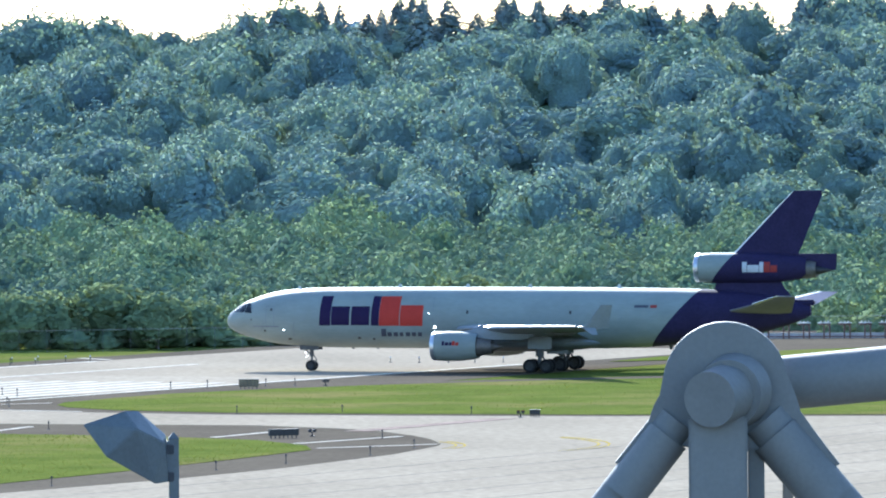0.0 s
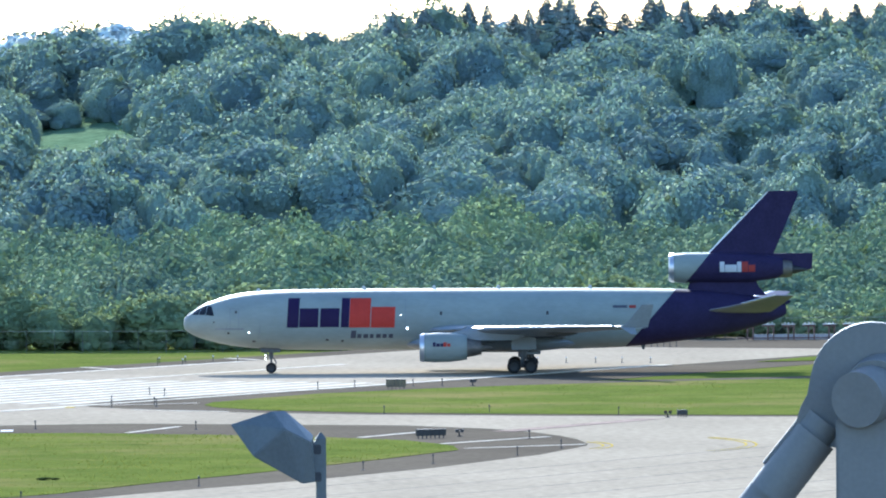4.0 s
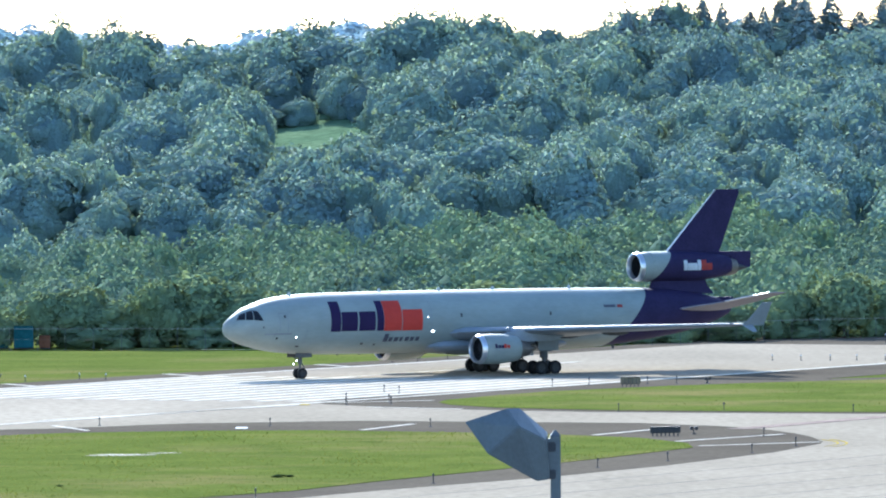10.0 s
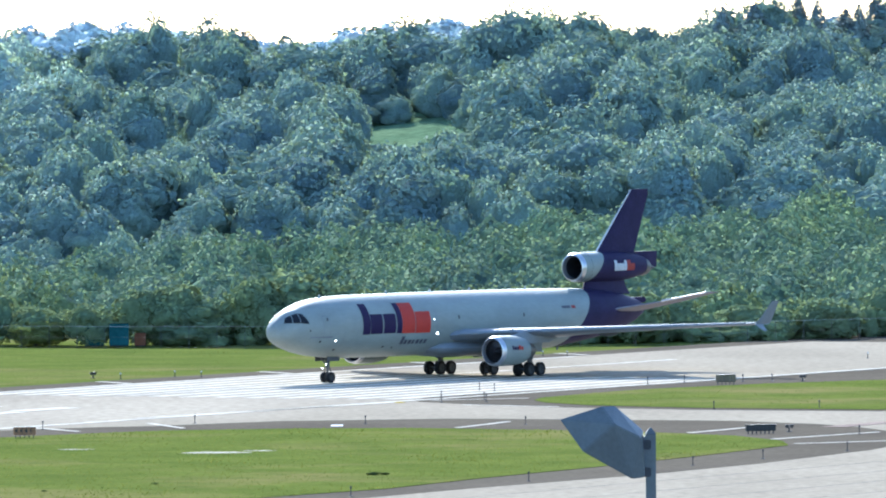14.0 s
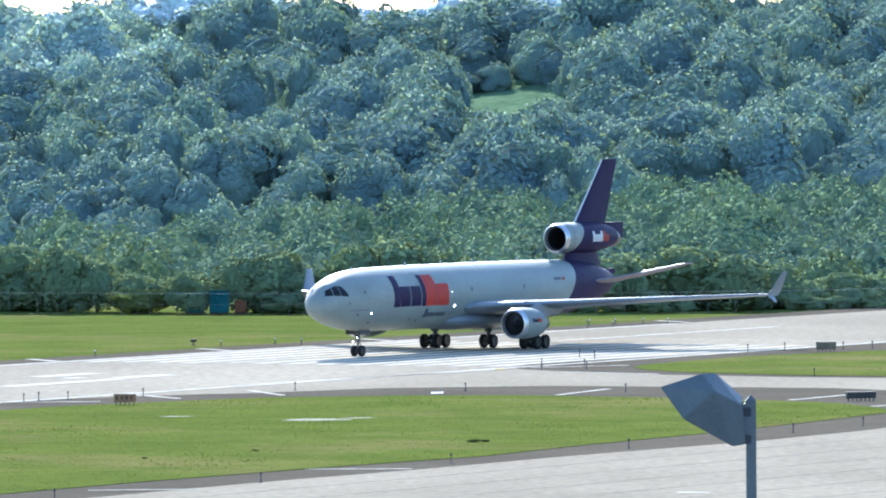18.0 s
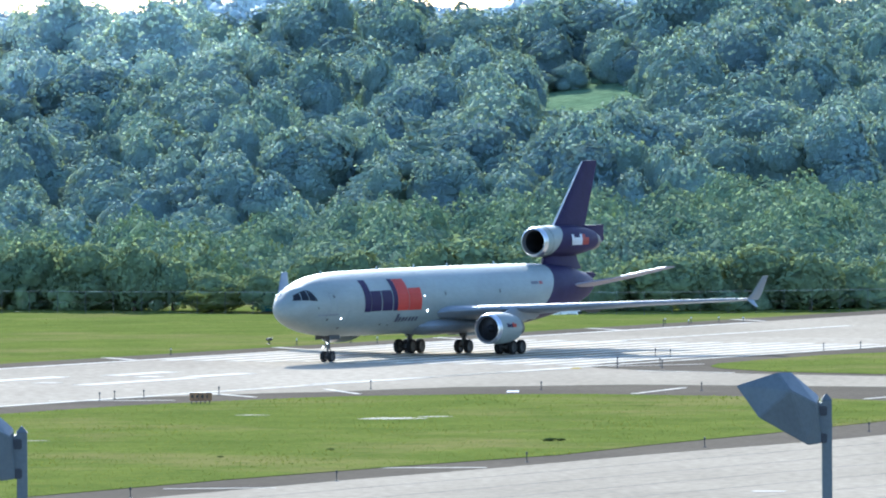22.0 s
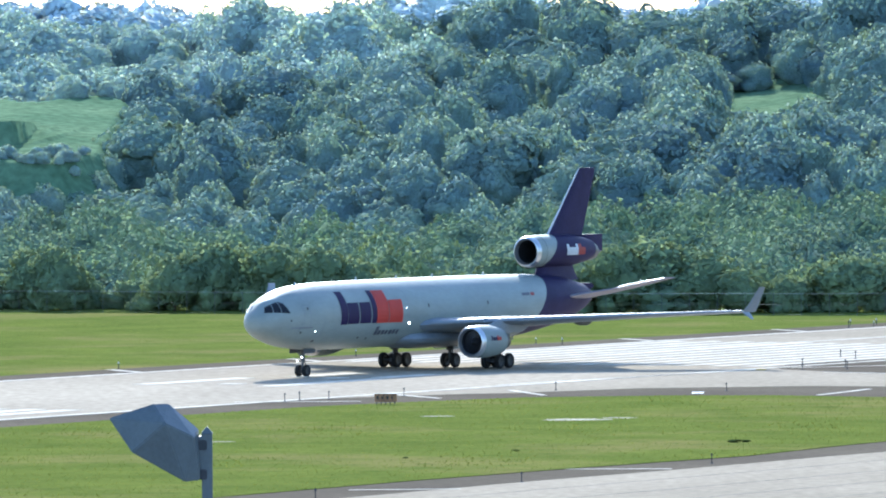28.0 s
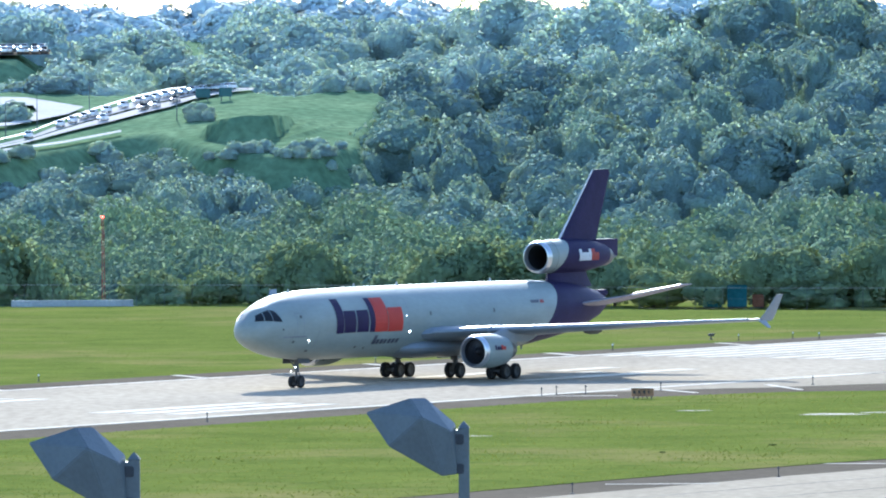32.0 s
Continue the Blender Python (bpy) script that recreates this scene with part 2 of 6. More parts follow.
GEARGREY = material("landing_gear_grey", (0.07, 0.072, 0.075), 0.6, 0.1, var=0.15, scale=3.0, fine=15.0, bump=0.0)
GLASS = material("cockpit_glass", (0.012, 0.013, 0.016), 0.12, var=0.05, scale=2.0, fine=6.0, bump=0.0, spec=0.3)
LAMPGREY = material("grey_painted_steel", (0.108, 0.12, 0.122), 0.5, 0.0, var=0.08, scale=6.0, fine=60.0, bump=0.08)
TRUSSGREY = material("light_grey_painted_steel", (0.172, 0.168, 0.155), 0.62, 0.0, var=0.06, scale=5.0, fine=50.0, bump=0.06)
DECKMAT = material("roof_deck_asphalt", (0.08, 0.08, 0.08), 0.85, var=0.12, scale=0.8, fine=8.0)
SIGNBLACK = material("sign_black_panel", (0.02, 0.02, 0.02), 0.5, var=0.2, scale=2.0, fine=10.0, bump=0.0)
SIGNBACK = material("sign_back_dark_brown", (0.17, 0.13, 0.075), 0.6, var=0.3, scale=1.5, fine=8.0, bump=0.0)
SIGNYEL = material("sign_yellow_panel", (0.3, 0.145, 0.06), 0.6, var=0.2, scale=2.0, fine=10.0, bump=0.0)
POSTDARK = material("marker_post_dark", (0.03, 0.03, 0.035), 0.6, var=0.2, scale=4.0, fine=20.0, bump=0.0)
LENSWHITE = material("pale_light_lens", (0.5, 0.5, 0.48), 0.2, var=0.05, scale=4.0, fine=20.0, bump=0.0)
REDPAINT = material("red_mast_paint", (0.35, 0.05, 0.035), 0.6, var=0.2, scale=0.5, fine=5.0, bump=0.0)
WALLMAT = material("low_concrete_wall", (0.36, 0.37, 0.37), 0.85, var=0.12, scale=0.3, fine=3.0)
FENCEMAT = material("chain_fence_grey", (0.12, 0.13, 0.13), 0.7, 0.3, var=0.2, scale=1.0, fine=8.0, bump=0.0)
BARK = material("tree_bark", (0.09, 0.07, 0.05), 0.9, var=0.3, scale=1.0, fine=6.0, bump=0.4)
# the bluff's mixed leaves carry its haze as a paler, bluer base colour
LEAF = foliage("leaves_mixed_hazed", (0.285, 0.39, 0.405), (0.36, 0.47, 0.405), 0.03, 0.4)
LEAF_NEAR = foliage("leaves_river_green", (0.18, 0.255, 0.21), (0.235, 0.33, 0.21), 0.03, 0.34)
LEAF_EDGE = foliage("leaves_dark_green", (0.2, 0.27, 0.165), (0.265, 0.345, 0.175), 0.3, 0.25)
# needles paled and blued in the colour for haze on the skyline
NEEDLE = foliage("conifer_needles_hazed", (0.32, 0.41, 0.42), (0.38, 0.46, 0.44), 0.2, 0.2)
# ridge and upland leaves: aerial haze is put into these pale blue base colours
LEAF_RIDGE_HAZED = foliage("leaves_ridge_hazed", (0.55, 0.66, 0.72), (0.6, 0.71, 0.74), 0.02, 0.15)
LEAF_FAR_HAZED = foliage("leaves_far_hazed", (0.49, 0.62, 0.66), (0.59, 0.73, 0.66), 0.02, 0.42)
ROADMAT = material("highway_concrete", (0.55, 0.51, 0.46), 0.85, var=0.08, scale=0.05, fine=1.0, bump=0.05, spec=0.0)
LIGHT_ON = lamp_glow("lit_landing_light", (1.0, 0.95, 0.85), 6.0)
RED_ON = lamp_glow("lit_red_beacon", (1.0, 0.08, 0.04), 4.0)


# ---- mesh helpers ----
def part(name, bm, mat, parent=None, label="", smooth=False):
    """Links a bmesh as one mesh object, under a thing or a part where parent is given."""
    me = bpy.data.meshes.new(name)
    bmesh.ops.recalc_face_normals(bm, faces=bm.faces)
    bm.to_mesh(me)
    bm.free()
    me.materials.append(mat)
    if smooth:
        me.polygons.foreach_set("use_smooth", [True] * len(me.polygons))
        me.set_sharp_from_angle(angle=radians(40))
    ob = new(name, me)
    if parent:
        ob.parent = parent
    return tagged(ob, label)


def share(name, me, parent, m):
    """One more object on a mesh that is already built."""
    ob = new(name, me)
    ob.parent = parent
    ob.matrix_basis = m
    return ob


def thing(name, label, category, group="", m=None):
    ob = tagged(new(name), label, category, group)
    ob.empty_display_size = 0.2
    if m is not None:
        ob.matrix_basis = m
    return ob


def add_box(bm, x0, x1, y0, y1, z0, z1, bevel=0.0):
    r = bmesh.ops.create_cube(bm, size=1, matrix=Matrix.Translation(((x0 + x1) / 2, (y0 + y1) / 2, (z0 + z1) / 2)) @ Matrix.Diagonal((x1 - x0, y1 - y0, z1 - z0, 1)))
    if bevel:
        es = list({e for v in r["verts"] for e in v.link_edges})
        bmesh.ops.bevel(bm, geom=es, offset=bevel, segments=2, affect="EDGES")
    return bm


def add_tube(bm, a, b, r0, r1=None, n=12, caps=True):
    a, b = Vector(a), Vector(b)
    d = b - a
    m = Matrix.Translation((a + b) / 2) @ d.to_track_quat("Z", "Y").to_matrix().to_4x4()
    bmesh.ops.create_cone(bm, cap_ends=caps, segments=n, radius1=r0, radius2=r0 if r1 is None else r1, depth=d.length, matrix=m)
    return bm


def loft(bm, rings, close=True, caps=True):
    """Skins a row of rings (lists of points, all of one length)."""
    vs = [[bm.verts.new(p) for p in ring] for ring in rings]
    n = len(vs[0])
    for a, b in zip(vs, vs[1:]):
        for i in range(n if close else n - 1):
            bm.faces.new((a[i], a[(i + 1) % n], b[(i + 1) % n], b[i]))
    if caps:
        bm.faces.new(vs[0][::-1])
        bm.faces.new(vs[-1])
    return bm


def lathe(bm, profile, axis_y=0.0, axis_z=0.0, n=32, caps=False):
    """Turns (x, radius) pairs round an axis along x."""
    rings = [[(x, axis_y + r * math.cos(2 * math.pi * i / n), axis_z + r * math.sin(2 * math.pi * i / n)) for i in range(n)] for x, r in profile]
    return loft(bm, rings, caps=caps)


def slab(bm, outline, z0, z1):
    """A flat slab over a plan outline."""
    lo, hi = [bm.verts.new((x, y, z0)) for x, y in outline], [bm.verts.new((x, y, z1)) for x, y in outline]
    n = len(outline)
    bm.faces.new(hi)
    bm.faces.new(lo[::-1])
    for i in range(n):
        bm.faces.new((lo[i], lo[(i + 1) % n], hi[(i + 1) % n], hi[i]))
    return bm


def raw_mesh(name, verts, tris, mats, smooth=False, lean=None, tone=None):
    """A mesh straight from arrays of points and triangles. lean: the way each point's clump faces; tone: a shift of its colour."""
    me = bpy.data.meshes.new(name)
    v, f = np.asarray(verts, np.float32), np.asarray(tris, np.int32)
    me.vertices.add(len(v))
    me.vertices.foreach_set("co", v.ravel())
    me.loops.add(f.size)
    me.loops.foreach_set("vertex_index", f.ravel())
    me.polygons.add(len(f))
    me.polygons.foreach_set("loop_start", np.arange(0, f.size, 3, dtype=np.int32))
    me.polygons.foreach_set("loop_total", np.full(len(f), 3, np.int32))
    if smooth:
        me.polygons.foreach_set("use_smooth", np.ones(len(f), bool))
    for m in mats:
        me.materials.append(m)
    me.update(calc_edges=True)
    if lean is not None:
        me.attributes.new("lean", "FLOAT_VECTOR", "POINT").data.foreach_set("vector", np.asarray(lean, np.float32).ravel())
        me.attributes.new("tone", "FLOAT", "POINT").data.foreach_set("value", np.zeros(len(v), np.float32) if tone is None else np.asarray(tone, np.float32))
    return me


# ---- the plan ----
RUN = radians(58.8)                      # the runway's direction in plan
U, N = Vector((math.cos(RUN), math.sin(RUN))), Vector((math.sin(RUN), -math.cos(RUN)))


def ru(a, s):
    """A place by its way along the runway and its way across it, towards the camera."""
    return (U.x * a + N.x * s, 880 + U.y * a + N.y * s)


# canopy lines as seen from the roof: azimuth and elevation in degrees
LOW_AZ = [-6, -3.4, -2.9, -2.1, -1.5, -0.67, -0.3, 0.2, 0.57, 1.4, 1.9, 2.2, 2.7, 4.1, 5.4, 6.7, 7.9, 11]
LOW_EL = [-1.04, -1.05, -1.06, -0.99, -1.03, -1.09, -1.1, -1.05, -0.985, -0.968, -0.985, -0.955, -0.88, -0.815, -0.845, -0.877, -0.927, -0.94]
TOP_AZ = [-6, -3.0, -2.4, -1.7, -1.34, -0.6, 0.3, 0.9, 1.5, 2.0, 2.24, 2.8, 3.2, 3.5, 3.75, 3.86, 4.25, 4.6, 5.0, 5.5, 6.0, 6.4, 6.9, 7.4, 8, 11]
TOP_EL = [-0.02, -0.02, 0.04, 0.1, 0.085, 0.13, 0.15, 0.17, 0.15, 0.2, 0.15, 0.2, 0.31, 0.34, 0.3, 0.22, 0.2, 0.23, 0.215, 0.22, 0.28, 0.29, 0.27, 0.32, 0.31, 0.28]
FLATS_0, FLATS_1, HILL_0, HILL_1 = 1116.0, 1420.0, 2250.0, 2660.0
CLEARINGS = [
    [(2.2, -0.4), (2.43, -0.385), (2.6, -0.36), (2.7, -0.39), (2.52, -0.48), (2.3, -0.47)],
    [(2.72, -0.35), (2.86, -0.345), (2.84, -0.38), (2.74, -0.385)],
    [(7.2, 0.07), (7.38, 0.05), (7.41, -0.03), (7.38, -0.26), (7.22, -0.21), (7.19, -0.1)],
    [(6.18, -0.16), (6.62, -0.18), (6.62, -0.225), (6.18, -0.205)],
    [(5.82, -0.27), (6.0, -0.3), (6.24, -0.375), (6.22, -0.415), (5.88, -0.36)],
    [(-2.4, -0.52), (-1.95, -0.4), (-1.15, -0.3), (-1.25, -0.38), (-1.36, -0.55), (-1.4, -0.7), (-1.75, -0.72), (-2.35, -0.66)],
    [(-5.5, -0.8), (-3.4, -0.72), (-2.6, -0.58), (-2.2, -0.47), (-1.95, -0.37), (-1.95, -0.3), (-2.3, -0.3), (-2.75, -0.38), (-3.0, -0.34), (-5.5, -0.34)],
    [(-5.5, -0.1), (-3.15, -0.1), (-3.1, -0.15), (-5.5, -0.16)],
]


def steep(az):
    """The bluff's profile: an even slope by the highway, a steep foot under a gentler top elsewhere."""
    return np.interp(az, [-0.9, 0.5], [0.82, 0.64])


def hill_el(az, d):
    lo, hi = np.interp(az, LOW_AZ, LOW_EL), np.interp(az, TOP_AZ, TOP_EL)
    s = np.clip((np.asarray(d, float) - HILL_0) / (HILL_1 - HILL_0), 0, 1)
    return lo + (hi - lo) * s ** steep(az)


def hill_d(az, el):
    lo, hi = np.interp(az, LOW_AZ, LOW_EL), np.interp(az, TOP_AZ, TOP_EL)
    return HILL_0 + (HILL_1 - HILL_0) * np.clip((el - lo) / (hi - lo), 0, 1) ** (1 / steep(az))


def flats_el(az, d):
    s = np.clip((np.asarray(d, float) - FLATS_0) / (FLATS_1 - FLATS_0), 0, 1)
    return -1.42 + (np.interp(az, LOW_AZ, LOW_EL) + 1.42) * s ** 0.85


def rise(el, d):
    return EYE_Z + d * np.tan(np.radians(el))


def inside(az, el, poly):
    az, el = np.asarray(az, float), np.asarray(el, float)
    hit = np.zeros(np.broadcast(az, el).shape, bool)
    for (x0, y0), (x1, y1) in zip(poly, poly[1:] + poly[:1]):
        if y0 != y1:
            hit ^= ((y0 > el) != (y1 > el)) & (az < (x1 - x0) * (el - y0) / (y1 - y0) + x0)
    return hit


def cleared(az, el):
    out = np.zeros(np.broadcast(az, el).shape, bool)
    for poly in CLEARINGS:
        out |= inside(az, el, poly)
    return out


def openness(az, el):
    """How far a place lies inside a clearing, from 0 to 1, with soft edges."""
    out = np.zeros(np.broadcast(az, el).shape)
    for da in np.linspace(-0.2, 0.2, 10):
        for de in np.linspace(-0.05, 0.05, 12):
            out += cleared(az + da, el + de)
    return np.minimum(1.0, 2.2 * out / 120)


# cut banks in the field: azimuths, feet and brinks
BANKS = [([-2.27, -2.225, -2.154, -2.024, -1.863, -1.79, -1.71], [-0.584, -0.614, -0.624, -0.627, -0.627, -0.575, -0.49], [-0.58, -0.53, -0.498, -0.479, -0.472, -0.478, -0.488]),
         ([-1.84, -1.75, -1.636, -1.5, -1.41], [-0.628, -0.612, -0.584, -0.54, -0.506], [-0.626, -0.592, -0.562, -0.522, -0.504]),
         ([-1.77, -1.7, -1.636, -1.57], [-0.568, -0.552, -0.528, -0.5], [-0.566, -0.535, -0.51, -0.498]),
         ([-1.75, -1.6, -1.45, -1.38], [-0.67, -0.648, -0.62, -0.6], [-0.668, -0.635, -0.608, -0.598])]
ROAD_DEEP = 1.6   # how far the perimeter road lies below the field
STAND = 13.0      # from the ground to the tops of the hill's woods


def fence_d(az):
    """The distance of the airfield's far edge, where fence and scrub stand."""
    return np.interp(az, [-4, -3, -1.5, -0.4, 0.8, 2.9, 4.2, 4.7, 5.4, 6.7], [1097, 1095, 1084, 1072, 1062, 1052, 1060, 1068, 1079, 1091])


def land(az, d):
    """The ground's height, azimuth in degrees and distance from the camera's foot."""
    az, d = np.broadcast_arrays(np.asarray(az, float), np.asarray(d, float))
    flats = rise(flats_el(az, np.maximum(d, FLATS_0)), np.clip(d, FLATS_0, FLATS_1)) - 10.5
    e = hill_el(az, d)
    for bank_az, foot, brink in BANKS:           # a short steep face, level ground behind its brink
        lo, up = np.interp(az, bank_az, foot), np.interp(az, bank_az, brink)
        on = (az > bank_az[0]) & (az < bank_az[-1]) & (e > lo) & (e < up) & (d > HILL_0) & (d < HILL_1)
        e = np.where(on, lo + (up - lo) * np.minimum(1, (e - lo) / np.maximum(0.05 * (up - lo), 0.003)), e)
    hill = rise(e, np.clip(d, HILL_0, HILL_1)) - (STAND + (0.6 - STAND) * openness(az, e) * (az < 0.5))
    z = np.where(d < 1101, 0.0, np.where(d < FLATS_0, (d - 1101) / (FLATS_0 - 1101) * flats, flats))
    t = np.clip((d - FLATS_1) / (HILL_0 - FLATS_1), 0, 1)
    z = np.where(d > FLATS_1, flats * (1 - t) + hill * t - 8 * np.sin(math.pi * t), z)
    z = np.where(d > HILL_0, hill, z)
    back = np.clip((d - HILL_1) / 600, 0, 1)
    z = np.where(d > HILL_1, hill - 25 * back, z)
    far = np.clip((d - 4000) / 450, 0, 1)
    z = np.where(d > 4000, z * (1 - far) + far * (rise(0.12, 4500) - 10), z)
    side = np.clip(np.maximum(-7 - az, az - 12) / 15, 0, 1)
    past = d - fence_d(az)                       # a sunken road runs behind the fence
    return z * (1 - side) - ROAD_DEEP * np.clip((past - 1.0) / 1.5, 0, 1) * np.clip((9.0 - past) / 1.5, 0, 1)


def spot(az, d):
    a = radians(az)
    return (d * math.sin(a), d * math.cos(a))


def build_ground():
    azs = np.concatenate([np.arange(-170, -10, 8.0), np.arange(-8, -4.6, 0.4), np.arange(-4.5, -2.5, 0.07), np.arange(-2.5, -1.2, 0.025), np.arange(-1.2, 9.5, 0.07), np.arange(9.6, 13, 0.4), np.arange(16, 190, 8.0)])
    ds = np.concatenate([[0.1, 300, 600, 900, 1040], np.arange(1048, 1117, 1.0), np.arange(1150, 1421, 30), np.arange(1460, 2250, 70), np.arange(2250, 2661, 2.5), [2760, 3000, 3400, 3700, 4000, 4200, 4450, 4700, 4990]])
    ds = np.unique(ds)
    A, D = np.meshgrid(azs, ds, indexing="ij")
    Z = land(A, D)
    pts = np.stack([D * np.sin(np.radians(A)), D * np.cos(np.radians(A)), Z], -1).reshape(-1, 3)
    i, j = np.meshgrid(np.arange(len(azs)), np.arange(len(ds) - 1), indexing="ij")
    i2 = (i + 1) % len(azs)
    n = len(ds)
    a, b, c, d = i * n + j, i * n + j + 1, i2 * n + j + 1, i2 * n + j
    tris = np.concatenate([np.stack([a, b, c], -1).reshape(-1, 3), np.stack([a, c, d], -1).reshape(-1, 3)])
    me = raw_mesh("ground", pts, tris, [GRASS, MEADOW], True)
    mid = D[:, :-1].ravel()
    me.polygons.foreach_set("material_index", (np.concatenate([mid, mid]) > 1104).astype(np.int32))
    tagged(new("ground", me), "green mown airfield grass running out to wooded hills", "ground", kind="structure")


build_ground()


def sheet(name, outline, mat, level, label, category="pavement"):
    """A flat laid sheet, its top at the given level in metres."""
    ob = part(name, slab(bmesh.new(), outline, level - 0.02, level), mat)
    return tagged(ob, label, category, kind="structure")


FAR_S, EDGE_FAR, EDGE_NEAR = -27.5, -20.5, 28.5
sheet("runway_shoulder", [ru(-420, FAR_S), ru(-420, 38), ru(-66, 38), ru(-20, 45), ru(205, 40), ru(205, FAR_S)], ASPHALT, 0.03, "grey asphalt shoulder along the concrete runway")
sheet("runway", [ru(-420, EDGE_FAR), ru(-420, EDGE_NEAR), ru(108, EDGE_NEAR), ru(108, EDGE_FAR)], RUNWAY, 0.05, "pale worn concrete runway with white markings", "runway")
sheet("runway_entry", [ru(108, EDGE_FAR), ru(108, EDGE_NEAR), ru(205, EDGE_NEAR), ru(205, EDGE_FAR)], CONCRETE, 0.05, "grey concrete entry pad at the runway's end", "runway")
# the taxiway that leaves the runway towards the apron, and the apron's own taxiway
sheet("taxiway", [ru(-58, 28), ru(-20, 41.5), ru(-10, 53), ru(-7.5, 78), (69.5, 823.5), (72.1, 815.5), (73.6, 806.5), (74.2, 798.9), (74.2, 791.5), (72.7, 783), (69.2, 774), (64.5, 765.5), ru(-120, 116.5), ru(-470, 121), ru(-470, 400), ru(60, 400), ru(110, 200), ru(70, 60), ru(38, 38), ru(36, 28)], CONCRETE, 0.046, "pale concrete taxiway joining the runway")
sheet("taxiway_fillet", [(5, 832), (10, 846), (40, 852), (70, 835), (95, 805), (100, 780), (85, 755), (70, 760)], ASPHALT, 0.028, "grey asphalt fillet round the island's tip")
sheet("taxiway_apron", [ru(205, -40), ru(205, 60), ru(265, 120), ru(300, 60), ru(262, -40)], ASPHALT, 0.03, "grey asphalt pad beyond the runway's end")
sheet("taxiway_stub", [ru(150, 28), ru(205, 28), ru(240, 60), ru(180, 60)], ASPHALT, 0.034, "grey asphalt shoulder beside the runway end")

ISLAND_B = [(-101, 642), (-44, 734), (-24, 769.5), (-2.6, 804), (4, 811), (15, 821), (26.4, 823), (35.6, 821.6), (44.6, 815.8), (54, 808), (60.4, 799), (63.3, 787), (63, 778), (54.8, 759), (44.8, 738), (36.4, 722), (28.6, 705), (16.5, 688), (4.7, 669.9), (-6.5, 650.7), (-60, 560), (-140, 560)]
SHOULDER_B = [(-101, 655), (-44.7, 747), (-16.1, 797), (-2.7, 822), (10.5, 831), (24.8, 834.5), (43.5, 830.5), (57, 818), (66, 807), (72, 796), (74.2, 789), (73.6, 784.5), (68.5, 768), (58, 744), (48.4, 726), (35.2, 706), (24.2, 687), (12.2, 668), (0.8, 648), (-55, 552), (-140, 552)]
ISLAND_A = [(49.2, 887), (50.2, 893.5), (55.1, 904), (61.1, 914.5), (72.5, 926.5), (83.8, 935), (100.4, 942.5), (120, 948), (145, 950), (150, 838), (125, 841), (95.1, 848.5), (76.4, 856), (62.5, 863.5), (53.4, 872.5), (49.8, 881)]
SHOULDER_A = [(38.6, 891), (40.5, 898), (45, 906.5), (52.5, 915.5), (62.3, 929), (72, 936), (88, 944), (110, 953), (160, 960), (160, 828), (125, 838.5), (94, 846), (75, 853.5), (61, 860.5), (51, 869), (43, 879), (39, 886)]
sheet("taxiway_shoulder", SHOULDER_B, ASPHALT, 0.06, "grey asphalt shoulder round a grass island")
sheet("taxiway_shoulder", SHOULDER_A, ASPHALT, 0.06, "grey asphalt shoulder round a grass island")
sheet("grass_island", ISLAND_B, GRASS, 0.10, "long green grass island between runway and taxiway", "grass")
sheet("grass_island", ISLAND_A, GRASS, 0.10, "green grass island beside the taxiway", "grass")
sheet("grass_wedge", [ru(160, 33), ru(176, 31), ru(199, 35), ru(216, 41), ru(260, 90), ru(235, 95), ru(192, 51), ru(178, 46)], GRASS, 0.10, "green grass wedge behind the taxiway", "grass")


def stripe(p, q, width, mat, label, name="marking"):
    p, q = Vector(p), Vector(q)
    d = (q - p).normalized()
    w = Vector((-d.y, d.x)) * width / 2
    return sheet(name, [tuple(p + w), tuple(p - w), tuple(q - w), tuple(q + w)], mat, 0.075, label, "marking")


for s in np.arange(127, 215, 7.6):       # joints between the concrete lanes
    p, q = Vector(ru(-440, s)), Vector(ru(40, s))
    w = N * 0.09
    sheet("joint_line", [tuple(p + w), tuple(p - w), tuple(q - w), tuple(q + w)], JOINT, 0.056, "dark filled joint between concrete lanes", "joint")
random.seed(5)
for k in range(13):                       # threshold bars
    s = -17.2 + 3.45 * k
    stripe(ru(30 + random.uniform(-0.5, 0.5), s), ru(92 + random.uniform(-1, 1), s), 1.35, WHITE_MARK, "worn white threshold bar on the runway")
for s in (EDGE_FAR + 0.6, EDGE_NEAR - 0.6):
    stripe(ru(-420, s), ru(150, s), 0.9, WHITE_MARK, "white runway edge line")
for s in (15.2, 18.7, 22.2, -6, -9.5):
    stripe(ru(-101, s), ru(-78, s), 1.8, WHITE_MARK, "white touchdown bar on the runway")
for a0, a1, s0, s1 in ((-27, -10, -4.6, -2.6), (-24, -22, -3, 9), (-27, -8, 8, 9.8), (-6, 4, -2, 0), (-6, 3, 6.6, 8.6), (-8, -6, -2, 9)):
    stripe(ru(a0, (s0 + s1) / 2), ru(a1, (s0 + s1) / 2), s1 - s0 if s1 - s0 < 4 else 2.0, WHITE_MARK, "worn white bars of the runway number")
for a in range(-180, 150, 31):
    stripe(ru(a + 29, FAR_S + 0.8), ru(a + 24.5, EDGE_FAR - 0.3), 0.8, WHITE_MARK, "white diagonal shoulder stripe")
